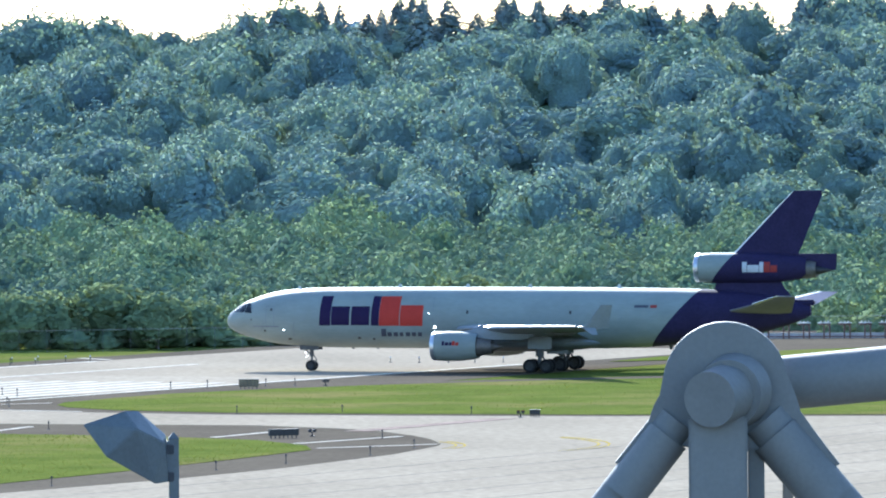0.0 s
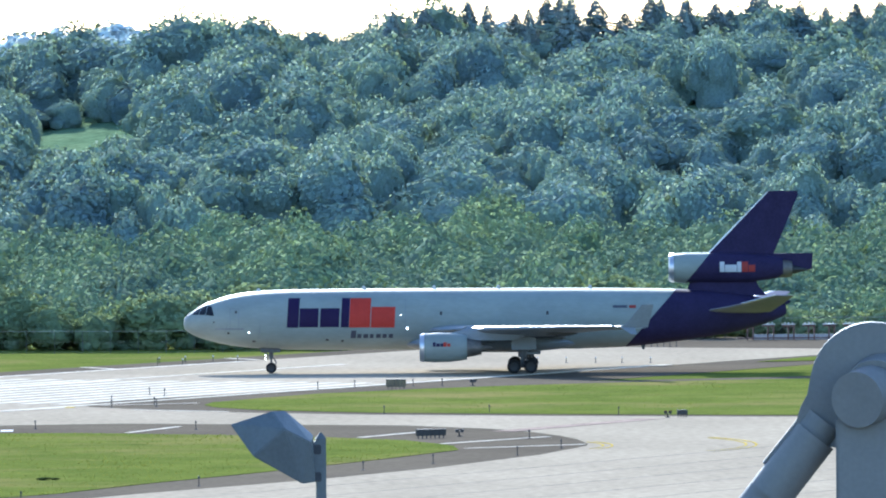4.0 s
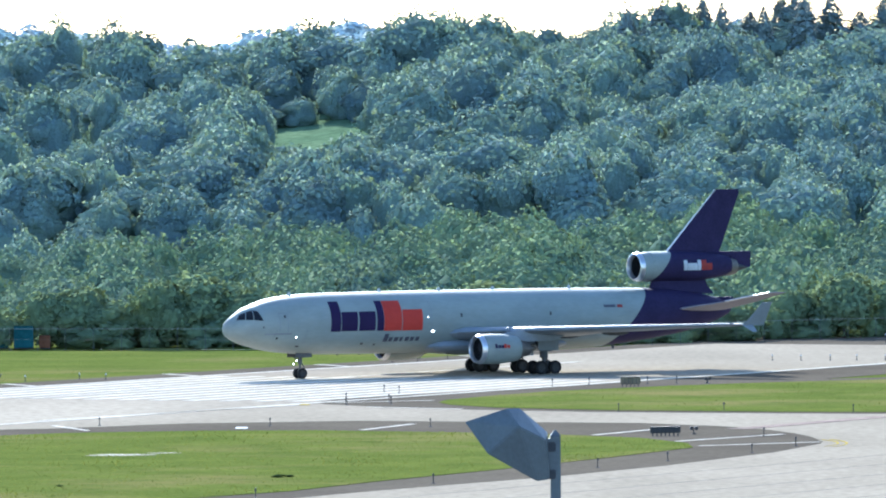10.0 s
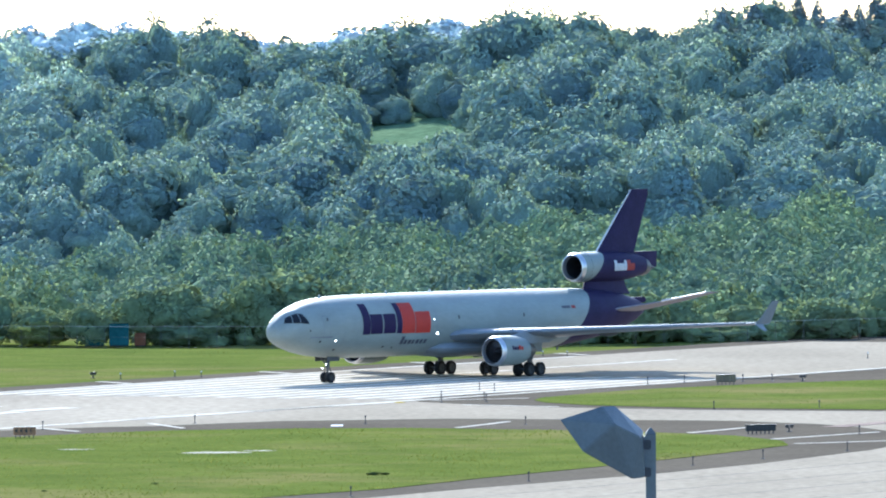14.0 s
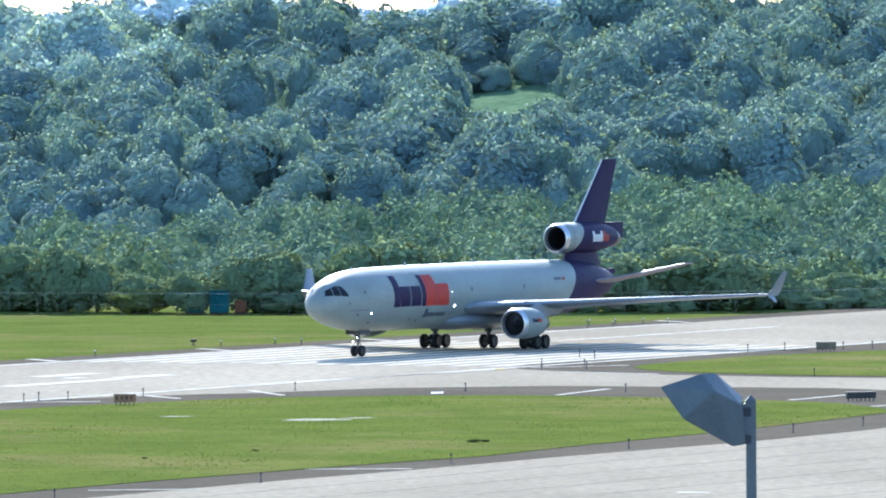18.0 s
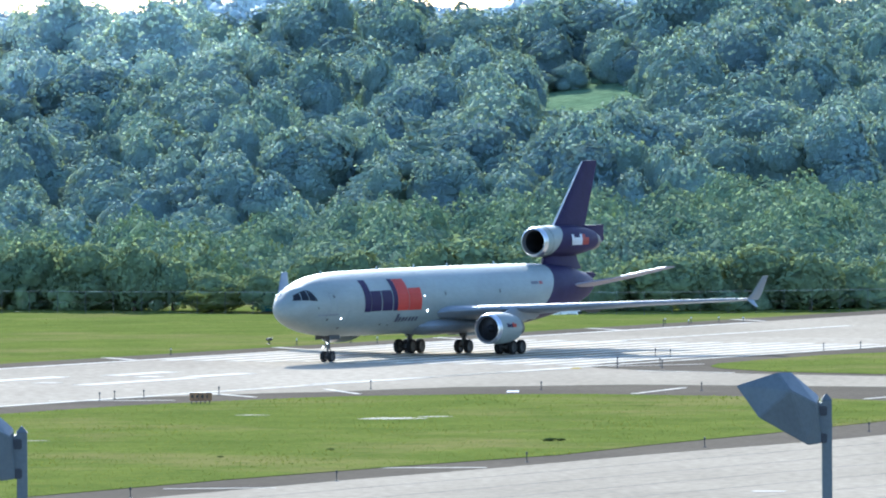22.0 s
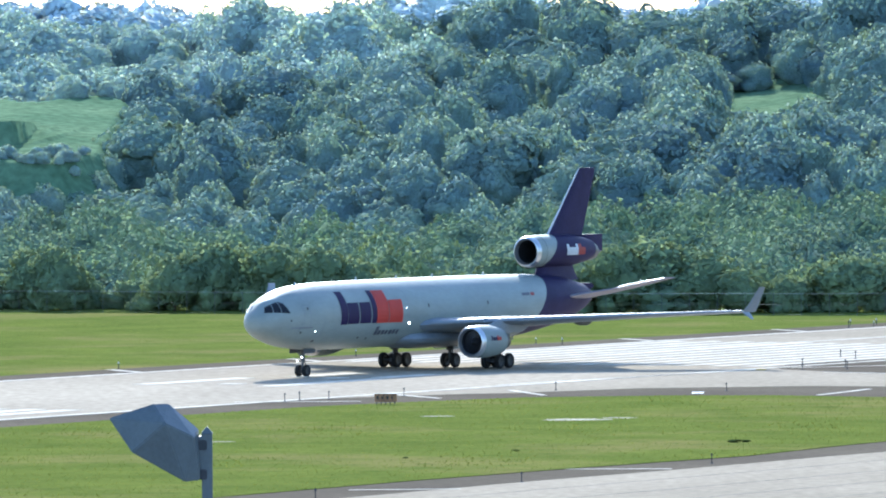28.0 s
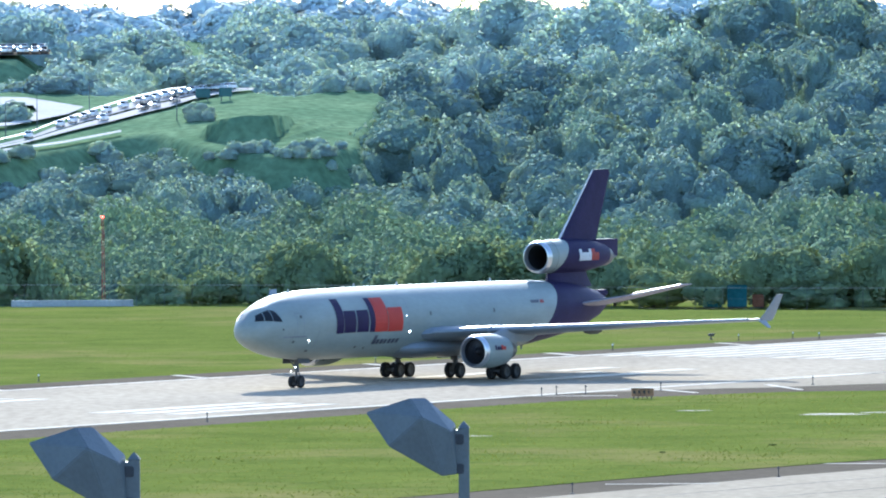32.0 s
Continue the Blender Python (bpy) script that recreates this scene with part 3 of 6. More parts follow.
for p, q in ((ru(-28, 33.5), ru(-37, 42)), (ru(-40, 29.5), ru(-46, 37.3)), (ru(-29, 63.5), ru(-15.5, 61)), (ru(-33, 87), ru(-21, 86.3)), (ru(-43, 99.5), ru(-27, 101)), (ru(-51, 105.5), ru(-41, 111)), (ru(29, 29.4), ru(36.8, 35)), (ru(20, 37.5), ru(17.8, 48)), (ru(-59, 25.5), ru(-54, 34.6)), (ru(-190, 115.6), ru(-186, 121.8)), (ru(-157.5, 113), ru(-154.4, 120))):
    stripe(p, q, 0.55, WHITE_MARK, "white diagonal shoulder stripe")
stripe(ru(-18, 26.5), ru(25, 29), 0.5, WHITE_MARK, "thin white taxi line on concrete")
stripe(ru(30, -4), ru(143, -5), 0.8, WHITE_MARK, "white runway line")
stripe(ru(-18, 92.5), ru(12, 91.6), 2.2, RED_MARK, "faded red hold marking on the taxiway")
stripe(ru(-179, 153.6), ru(-178.4, 155.6), 1.2, WHITE_MARK, "short white dash on the taxiway")
for c0, r0, t0, t1 in (((66, 787), 9.9, -36, 22), ((66, 787), 9.2, -36, 22), ((73.4, 788), 14.0, -50, 33), ((73.4, 788), 13.2, -50, 30)):
    arc = [(c0[0] + r0 * math.cos(radians(t0 + (t1 - t0) * i / 8)), c0[1] + r0 * 1.6 * math.sin(radians(t0 + (t1 - t0) * i / 8))) for i in range(9)]
    arc2 = [(x - 0.2, y - 0.3) for x, y in arc]
    sheet("marking", arc + arc2[::-1], YELLOW_MARK, 0.075, "yellow curved taxi guide line", "marking")
sheet("marking", [(37.0, 886.8), (37.8, 886.4), (37.4, 883.6), (36.6, 884)], YELLOW_MARK, 0.075, "short yellow taxi mark", "marking")
sheet("drain_cover", [(29.2, 831.0), (30.2, 831.0), (30.0, 827.4), (29.0, 827.4)], WALLMAT, 0.085, "pale square drain cover in the asphalt", "drain cover")
for (x, y), (rx, ry) in (((18.2, 773), (2.7, 1.9)), ((21.6, 776), (1.4, 0.9)), ((7.5, 782), (1.4, 0.7)), ((-9, 736), (1.2, 0.6))):
    sheet("soil_patch", [(x + rx * (1 + 0.2 * math.sin(5 * i)) * math.cos(2 * math.pi * i / 14), y + ry * (1 + 0.25 * math.cos(3 * i)) * math.sin(2 * math.pi * i / 14)) for i in range(14)], BARE, 0.108, "pale bare soil patch in the grass", "soil")


# ---- woods ----
def unit(v):
    return v / np.maximum(np.linalg.norm(v, axis=-1, keepdims=True), 1e-9)


def ball(n):
    """Points spread evenly over a unit ball's skin."""
    i = np.arange(n) + 0.5
    u, a = 1 - 2 * i / n, math.pi * (1 + 5 ** 0.5) * i
    q = np.sqrt(1 - u * u)
    return np.stack([q * np.cos(a), q * np.sin(a), u], -1)


def globe():
    bm = bmesh.new()
    bmesh.ops.create_icosphere(bm, subdivisions=1, radius=1.0)
    v, f = np.array([p.co for p in bm.verts]), np.array([[p.index for p in q.verts] for q in bm.faces])
    bm.free()
    return v, f


GLOBE = globe()


def crown_proto(seed, boughs, leaves, leaf, wide=1.0, low=0.12, relief=0.1, loose=0.2, core=0.9, fine=7.0, jit=0.015, floor=0.1, rise_of=0.5, thin=-1.0, back=0.0):
    """A broadleaf crown about one unit wide and one high, its top at 1: leaf clumps over a few swelling boughs, with a solid heart.
    thin: below this height, where neighbours hide them, the clumps grow sparse; back: how far they thin out on the far side.
    Gives points, triangles, and the way that each point's clump faces."""
    rng = np.random.default_rng(seed)
    cs, rs = [np.array((0, 0, low + (0.97 - low) * 0.5))], [np.array((0.36 * wide, 0.36 * wide, (1 - low) * 0.46))]
    for k in range(boughs):
        a = 2 * math.pi * (k / boughs + rng.uniform(-0.1, 0.1))
        up = rng.uniform(0.28, 0.72) if k else 0.76
        rad = (0.25 if k else 0.08) * wide * rng.uniform(0.7, 1.25)
        r = rng.uniform(0.17, 0.27)
        cs.append(np.array((rad * math.cos(a), rad * math.sin(a), low + (0.97 - low) * up)))
        rs.append(np.array((r * wide, r * wide, min(r * rng.uniform(0.75, 1.0), 0.99 - cs[-1][2]))))
    way = rng.uniform(-9, 9, 3)

    def swell(p):
        """Clumps on the bough's skin, at two sizes."""
        return np.array([1 + relief * (noise.noise(Vector(q * fine + way)) + 0.6 * noise.noise(Vector(q * fine * 2.3 - way)) + 0.2 * noise.noise(Vector(q * fine * 5 + way))) for q in p])

    heart = np.array((0, 0, low + 0.25))
    V, F, L, n = [], [], [], 0
    area = np.array([r[0] * (r[0] + r[2]) for r in rs])
    for c, r in zip(cs, rs):
        p = c + GLOBE[0] * r * core
        V.append(p)
        L.append(unit(0.7 * GLOBE[0] / r * r[0] + 0.5 * unit(p - heart)))
        F.append(GLOBE[1] + n)
        n += len(p)
    for k, (c, r) in enumerate(zip(cs, rs)):
        d = unit(ball(int(leaves * 4.0 * area[k] / area.sum())) + rng.normal(0, 0.06, (int(leaves * 4.0 * area[k] / area.sum()), 3)))
        p = c + d * r
        p = c + d * r * (swell(p) + rng.normal(0.0, jit, len(d)))[:, None]
        keep = (p[:, 2] > floor) & (rng.uniform(0, 1, len(p)) < np.clip(0.15 + (p[:, 2] - thin) * 5, 0.15, 1)) & (rng.uniform(0, 1, len(p)) < np.clip(0.8 - back * d[:, 1] * 2.5, 0.15, 1))
        for q, (c2, r2) in enumerate(zip(cs, rs)):
            if q != k:
                keep &= np.linalg.norm((p - c2) / r2, axis=1) > 0.93
        p, d = p[keep], d[keep]
        w = unit(d / r * r[0] + rng.normal(0, loose, p.shape))
        x = unit(np.cross(w, rng.normal(size=p.shape)))
        y = np.cross(w, x)
        g = leaf * rng.uniform(0.6, 1.35, (len(p), 1))
        V.append(np.stack([p + x * g, p - x * g * 0.6 + y * g * 0.8, p - x * g * 0.5 - y * g * 0.8], 1).reshape(-1, 3))
        L.append(np.repeat(unit(0.5 * unit(d / r * r[0]) + 0.6 * unit(p - heart) + rng.normal(0, 0.08, p.shape)), 3, 0))
        F.append(np.arange(len(p) * 3).reshape(-1, 3) + n)
        n += len(p) * 3
    return np.concatenate(V), np.concatenate(F), unit(np.concatenate(L) * (1, 1, rise_of))


def plant(name, protos, spots, mat, label, category, vary=0.1):
    """spots: rows of x, y, z of the foot, width, height, turn, kind. One mesh of many crowns."""
    V, F, L, T, n = [], [], [], [], 0
    r = np.random.default_rng(len(spots))
    for k, (pv, pf, pl) in enumerate(protos):
        s = spots[spots[:, 6].astype(int) == k]
        if not len(s):
            continue
        c, q = np.cos(s[:, 5])[:, None], np.sin(s[:, 5])[:, None]
        x = (pv[None, :, 0] * c - pv[None, :, 1] * q) * s[:, 3:4] + s[:, 0:1]
        y = (pv[None, :, 0] * q + pv[None, :, 1] * c) * s[:, 3:4] + s[:, 1:2]
        z = pv[None, :, 2] * s[:, 4:5] + s[:, 2:3]
        V.append(np.stack([x, y, z], -1).reshape(-1, 3))
        L.append(unit(np.stack([(pl[None, :, 0] * c - pl[None, :, 1] * q) / s[:, 3:4], (pl[None, :, 0] * q + pl[None, :, 1] * c) / s[:, 3:4], pl[None, :, 2] / s[:, 4:5]], -1)).reshape(-1, 3))
        T.append(np.repeat(r.normal(0, vary, len(s)), len(pv)))
        F.append((pf[None] + (np.arange(len(s)) * len(pv))[:, None, None]).reshape(-1, 3) + n)
        n += len(s) * len(pv)
    ob = new(name, raw_mesh(name, np.concatenate(V), np.concatenate(F), [mat], True, np.concatenate(L), np.concatenate(T)))
    return tagged(ob, label, category, kind="stuff")


def scatter(az0, az1, d0, d1, step, rng, jitter=0.45):
    """A jittered grid of places over a fan of land: azimuths and distances."""
    A, D = [], []
    for d in np.arange(d0, d1, step):
        da = math.degrees(step / d)
        a = np.arange(az0, az1, da)
        A.append(a + rng.uniform(-jitter, jitter, len(a)) * da + rng.uniform(0, da))
        D.append(d + rng.uniform(-jitter, jitter, len(a)) * step)
    return np.concatenate(A), np.concatenate(D)


FAR_CROWNS = [crown_proto(k, 6 + k % 4, 1500, 0.03, (1.1, 0.95, 1.25)[k % 3], -0.3, 0.22, 0.4, fine=7.5, jit=0.012, floor=0.1, rise_of=0.42, thin=0.2, back=1.0) for k in range(9)]
NEAR_CROWNS = [crown_proto(20 + k, 6 + k % 3, 2500, 0.023, 1.15, -0.3, 0.22, 0.3, fine=8.0, floor=0.1, rise_of=0.4, thin=0.5, back=1.0) for k in range(6)]
FRONT_CROWNS = [crown_proto(30 + k, 7 + k % 3, 2600, 0.022, 1.1, -0.2, 0.24, 0.5, fine=7.0, floor=0.02, rise_of=0.32, thin=0.1, back=1.0) for k in range(4)]
BUSH_CROWNS = [crown_proto(60 + k, 6, 400, 0.042, 1.0, -0.1, 0.28, 0.6, core=0.82, floor=-0.02) for k in range(6)]
SCRUB_CROWNS = [crown_proto(80 + k, 5 + k % 3, 900, 0.06, 1.1, -0.2, 0.35, 0.6, core=0.74, fine=5.0, jit=0.05, floor=0.0, rise_of=0.42, back=1.0) for k in range(6)]
RIDGE_CROWNS = [crown_proto(90 + k, 6, 350, 0.05, 1.0, -0.1, 0.12, 0.3, core=0.98, fine=5.0, floor=0.0, rise_of=0.3, back=1.0) for k in range(6)]
rng = np.random.default_rng(3)
# the river flats behind the airfield
az, d = scatter(-4.6, 9.4, FLATS_0 + 8, FLATS_1, 10.4, rng)
h = rng.normal(10.5, 1.4, len(az)).clip(6.5, 15) + 1.5 * np.sin(az * 5.1 + d * 0.011) + 1.2 * np.sin(az * 2.3 - d * 0.02)
spots = np.stack([d * np.sin(np.radians(az)), d * np.cos(np.radians(az)), land(az, d) - 0.3, rng.uniform(9.5, 15, len(az)), h, rng.uniform(-0.5, 0.5, len(az)), rng.integers(0, 6, len(az))], -1)
first = d < FLATS_0 + 36
spots[first, 6] = spots[first, 6] % 4
plant("woods_edge", FRONT_CROWNS, spots[first], LEAF_EDGE, "green broadleaf edge of the river woods", "woods")
plant("river_woods", NEAR_CROWNS, spots[~first], LEAF_NEAR, "dense green broadleaf woods on the river flats", "woods")
# the bluff behind
az, d = scatter(-4.6, 9.4, HILL_0, HILL_1 + 20, 13.6, rng)
el = hill_el(az, d)
look_el = np.where(az < 0.5, el, np.degrees(np.arctan((land(az, d) - EYE_Z) / d)))
keep = ~cleared(az, look_el) & ~cleared(az, look_el - 0.02)
az, d, el, look_el = az[keep], d[keep], el[keep], look_el[keep]
field = (az < -1.0) & (el > -0.5)
h = rng.normal(12.8, 2.4, len(az)).clip(6, 22) + 2.2 * np.sin(az * 4.0 + d * 0.013) + 1.5 * np.sin(az * 9.0 - d * 0.031)
x = d * np.radians(az)
h += 2.5 * np.sin(x / 13 + 2 * np.sin(d / 47)) * np.sin(d / 16 + 1.5 * np.sin(x / 31)) + 2.5 * np.sin(d / 23 + x / 60)
h = np.where(field, h * 0.85, h.clip(5, 26))
front, room = np.zeros(len(az), bool), np.full(len(az), 99.0)
for up in np.arange(0.32, 0.01, -0.02):           # trees before a clearing stay below the line of sight
    near = cleared(az, look_el + up) & ((az < 0.5) | (up < 0.2) | (az > 7) | ((az > 2) & (az < 2.9)))
    front |= near
    room = np.where(near, np.where(az < 0.5, STAND - 4, 1.2) + d * math.radians(1) * (up - 0.02) * 0.8, room)
foot = np.where(front, np.minimum(land(az, d), rise(el, d) - STAND), land(az, d))
h = np.where(front, np.minimum(h, room), h)
lone = front & (az > 4) & (az < 7) & (rng.uniform(0, 1, len(az)) < 0.45)    # a few trees left standing before the lawns
h = np.where(lone, np.maximum(h, rng.uniform(5, 10, len(az))), h)
spots = np.stack([d * np.sin(np.radians(az)), d * np.cos(np.radians(az)), foot - 0.5, rng.uniform(9.5, 20, len(az)) * (0.6 + 0.03 * h), h, rng.uniform(-0.5, 0.5, len(az)), rng.integers(0, 9, len(az))], -1)
oak = (rng.uniform(0, 1, len(az)) < 0.16 + 0.08 * (el > -0.1)) & ~front
spots[oak, 3] *= 1.25
spots[oak, 4] *= 1.15
back = (az < 0.45 + 0.25 * np.sin(d * 0.05)) & (el > -0.3 + 0.12 * (az + 1))      # the woods beyond the highway
plant("upland_woods", FAR_CROWNS, spots[back], LEAF_FAR_HAZED, "green woods on the upland beyond the highway, paled by painted-in haze", "woods")
oak &= ~back
spots, oak = spots[~back], oak[~back]
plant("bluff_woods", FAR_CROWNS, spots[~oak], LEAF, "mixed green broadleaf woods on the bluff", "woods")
plant("oak_woods", FAR_CROWNS, spots[oak], LEAF_DARK, "darker broad oaks among the bluff's woods", "woods")
# clumps beside the highway and the field
rows = []
for n, a0, a1, e0, e1, tall in ((10, -3.6, -3.3, -0.52, -0.42, 3.5), (26, -2.85, -2.42, -0.68, -0.62, 3.2), (26, -3.3, -2.2, -0.34, -0.3, 5.0), (34, -2.4, -1.42, -0.72, -0.67, 2.2), (16, -1.9, -1.3, -0.345, -0.32, 3.0), (40, -3.45, -2.4, -0.8, -0.7, 3.2), (16, -3.4, -2.95, -0.26, -0.17, 5.0), (4, -2.3, -2.18, -0.51, -0.47, 2.4)):
    az, el = rng.uniform(a0, a1, n), rng.uniform(e0, e1, n)
    d, h = hill_d(az, el), tall * rng.uniform(0.7, 1.4, n)
    rows.append(np.stack([d * np.sin(np.radians(az)), d * np.cos(np.radians(az)), land(az, d) - 0.3, h * rng.uniform(1.2, 2.2, n), h, rng.uniform(-0.5, 0.5, n), rng.integers(0, 6, n)], -1))
# the pale hazed leaves also stand in for sunlight on these small trees
plant("roadside_trees", SCRUB_CROWNS, np.concatenate(rows), LEAF_FAR_HAZED, "small green trees beside the highway, sunlight and haze in their pale colour", "trees")
# the last ridge
az, d = scatter(-4.8, 5.0, 4400, 4500, 20.0, rng)
spots = np.stack([d * np.sin(np.radians(az)), d * np.cos(np.radians(az)), land(az, d) - 12, rng.uniform(30, 48, len(az)), 11 + rng.normal(15, 2.5, len(az)).clip(8, 20) + 4 * np.sin(az * 3), rng.uniform(0, 6.28, len(az)), rng.integers(0, 6, len(az))], -1)
plant("ridge_woods", RIDGE_CROWNS, spots, LEAF_RIDGE_HAZED, "distant wooded ridge on the skyline", "woods")


# ---- the freighter: x aft of the nose wheel, y to starboard, z up ----
# station, top, bottom, half width
BODY = [(-8.58, 5.0, 4.8, 0.06), (-8.5, 5.38, 4.4, 0.46), (-8.25, 5.7, 4.12, 0.82), (-7.8, 6.02, 3.86, 1.2), (-7.2, 6.43, 3.58, 1.55), (-6.7, 6.75, 3.4, 1.8), (-6.2, 6.98, 3.26, 2.01), (-5.7, 7.12, 3.13, 2.2), (-5.0, 7.38, 2.94, 2.42), (-4.0, 7.66, 2.74, 2.65), (-3.0, 7.85, 2.6, 2.8), (-1.8, 7.99, 2.48, 2.91), (-0.5, 8.1, 2.38, 2.98), (2, 8.18, 2.28, 3.01), (8, 8.22, 2.22, 3.01), (14, 8.22, 2.2, 3.01), (22, 8.2, 2.2, 3.01), (30, 8.16, 2.2, 3.01), (34, 8.12, 2.32, 2.99), (37, 8.07, 2.57, 2.9), (40, 8.0, 2.9, 2.7), (43, 7.85, 3.3, 2.38), (46, 7.5, 3.85, 1.85), (48.5, 7.0, 4.55, 1.25), (50.1, 6.5, 5.2, 0.6), (50.5, 6.35, 5.45, 0.25)]
BX = [b[0] for b in BODY]


def body_at(x):
    return [float(np.interp(x, BX, [b[k] for b in BODY])) for k in (1, 2, 3)]


def body_ring(x, n=40):
    t, b, w = body_at(x)
    c, r = (t + b) / 2, (t - b) / 2
    return [(x, w * math.sin(2 * math.pi * i / n), c + r * math.cos(2 * math.pi * i / n)) for i in range(n)]


def skin(x, z, out=0.02):
    """The half width of the body at a station and height."""
    t, b, w = body_at(x)
    c, r = (t + b) / 2, (t - b) / 2
    return w * math.sqrt(max(0.0, 1 - min(1.0, abs(z - c) / r) ** 2)) + out


def patch(bm, x0, x1, z0, z1, side=-1, slant=0.0, out=0.02, nx=None, nz=8):
    """A film laid on the body's side: slant leans its ends aft with height."""
    nx = nx or max(1, int((x1 - x0) / 0.5))
    z0, z1 = z0 - 0.11 * min(1, max(0, (30 - x0) / 15)), z1 - 0.11 * min(1, max(0, (30 - x0) / 15))
    rows = []
    for j in range(nz + 1):
        z = z0 + (z1 - z0) * j / nz
        rows.append([bm.verts.new((x0 + (x1 - x0) * i / nx + slant * (z - z0), side * skin(x0 + (x1 - x0) * i / nx + slant * (z - z0), z, out), z)) for i in range(nx + 1)])
    for a, b in zip(rows, rows[1:]):
        for i in range(nx):
            bm.faces.new((a[i], a[i + 1], b[i + 1], b[i]))
    return bm


def pane(bm, corners, side, out=0.025, n=5):
    """A four-cornered film laid on the body's side; corners are x, z, the foot's two first."""
    p, q, r, t = [Vector(c) for c in corners]
    rows = []
    for j in range(n + 1):
        a, b = p.lerp(t, j / n), q.lerp(r, j / n)
        line = [a.lerp(b, i / n) for i in range(n + 1)]
        rows.append([bm.verts.new((v.x, side * skin(v.x, v.y, out), v.y)) for v in line])
    for a, b in zip(rows, rows[1:]):
        for i in range(n):
            bm.faces.new((a[i], a[i + 1], b[i + 1], b[i]))
    return bm


def foil(chord, thick, n=9):
    """A closed wing section, x from 0 to chord, z about 0."""
    up = []
    for i in range(n):
        t = 0.5 - 0.5 * math.cos(math.pi * i / (n - 1))
        up.append((t * chord, 5 * thick * chord * (0.2969 * math.sqrt(t) - 0.126 * t - 0.3516 * t * t + 0.2843 * t ** 3 - 0.1015 * t ** 4)))
    return up[::-1] + [(x, -0.75 * z) for x, z in up[1:-1]]


def wing(bm, stations):
    """stations: y, leading edge x, trailing edge x, leading z, trailing z, thickness."""
    rings = []
    for y, xl, xt, zl, zt, th in stations:
        c = xt - xl
        rings.append([(xl + x, y, zl + (zt - zl) * x / c + z) for x, z in foil(c, th)])
    return loft(bm, rings)


def fin(bm, stations):
    """stations: z, front x, rear x, thickness, y, lean per metre."""
    rings = []
    for z, xl, xt, th, y in stations:
        rings.append([(xl + x, y + t, z) for x, t in foil(xt - xl, th)])
    return loft(bm, rings)


HUBGREY = material("brake_dust_hub", (0.022, 0.022, 0.024), 0.6, 0.1, var=0.2, scale=3.0, fine=15.0, bump=0.0)


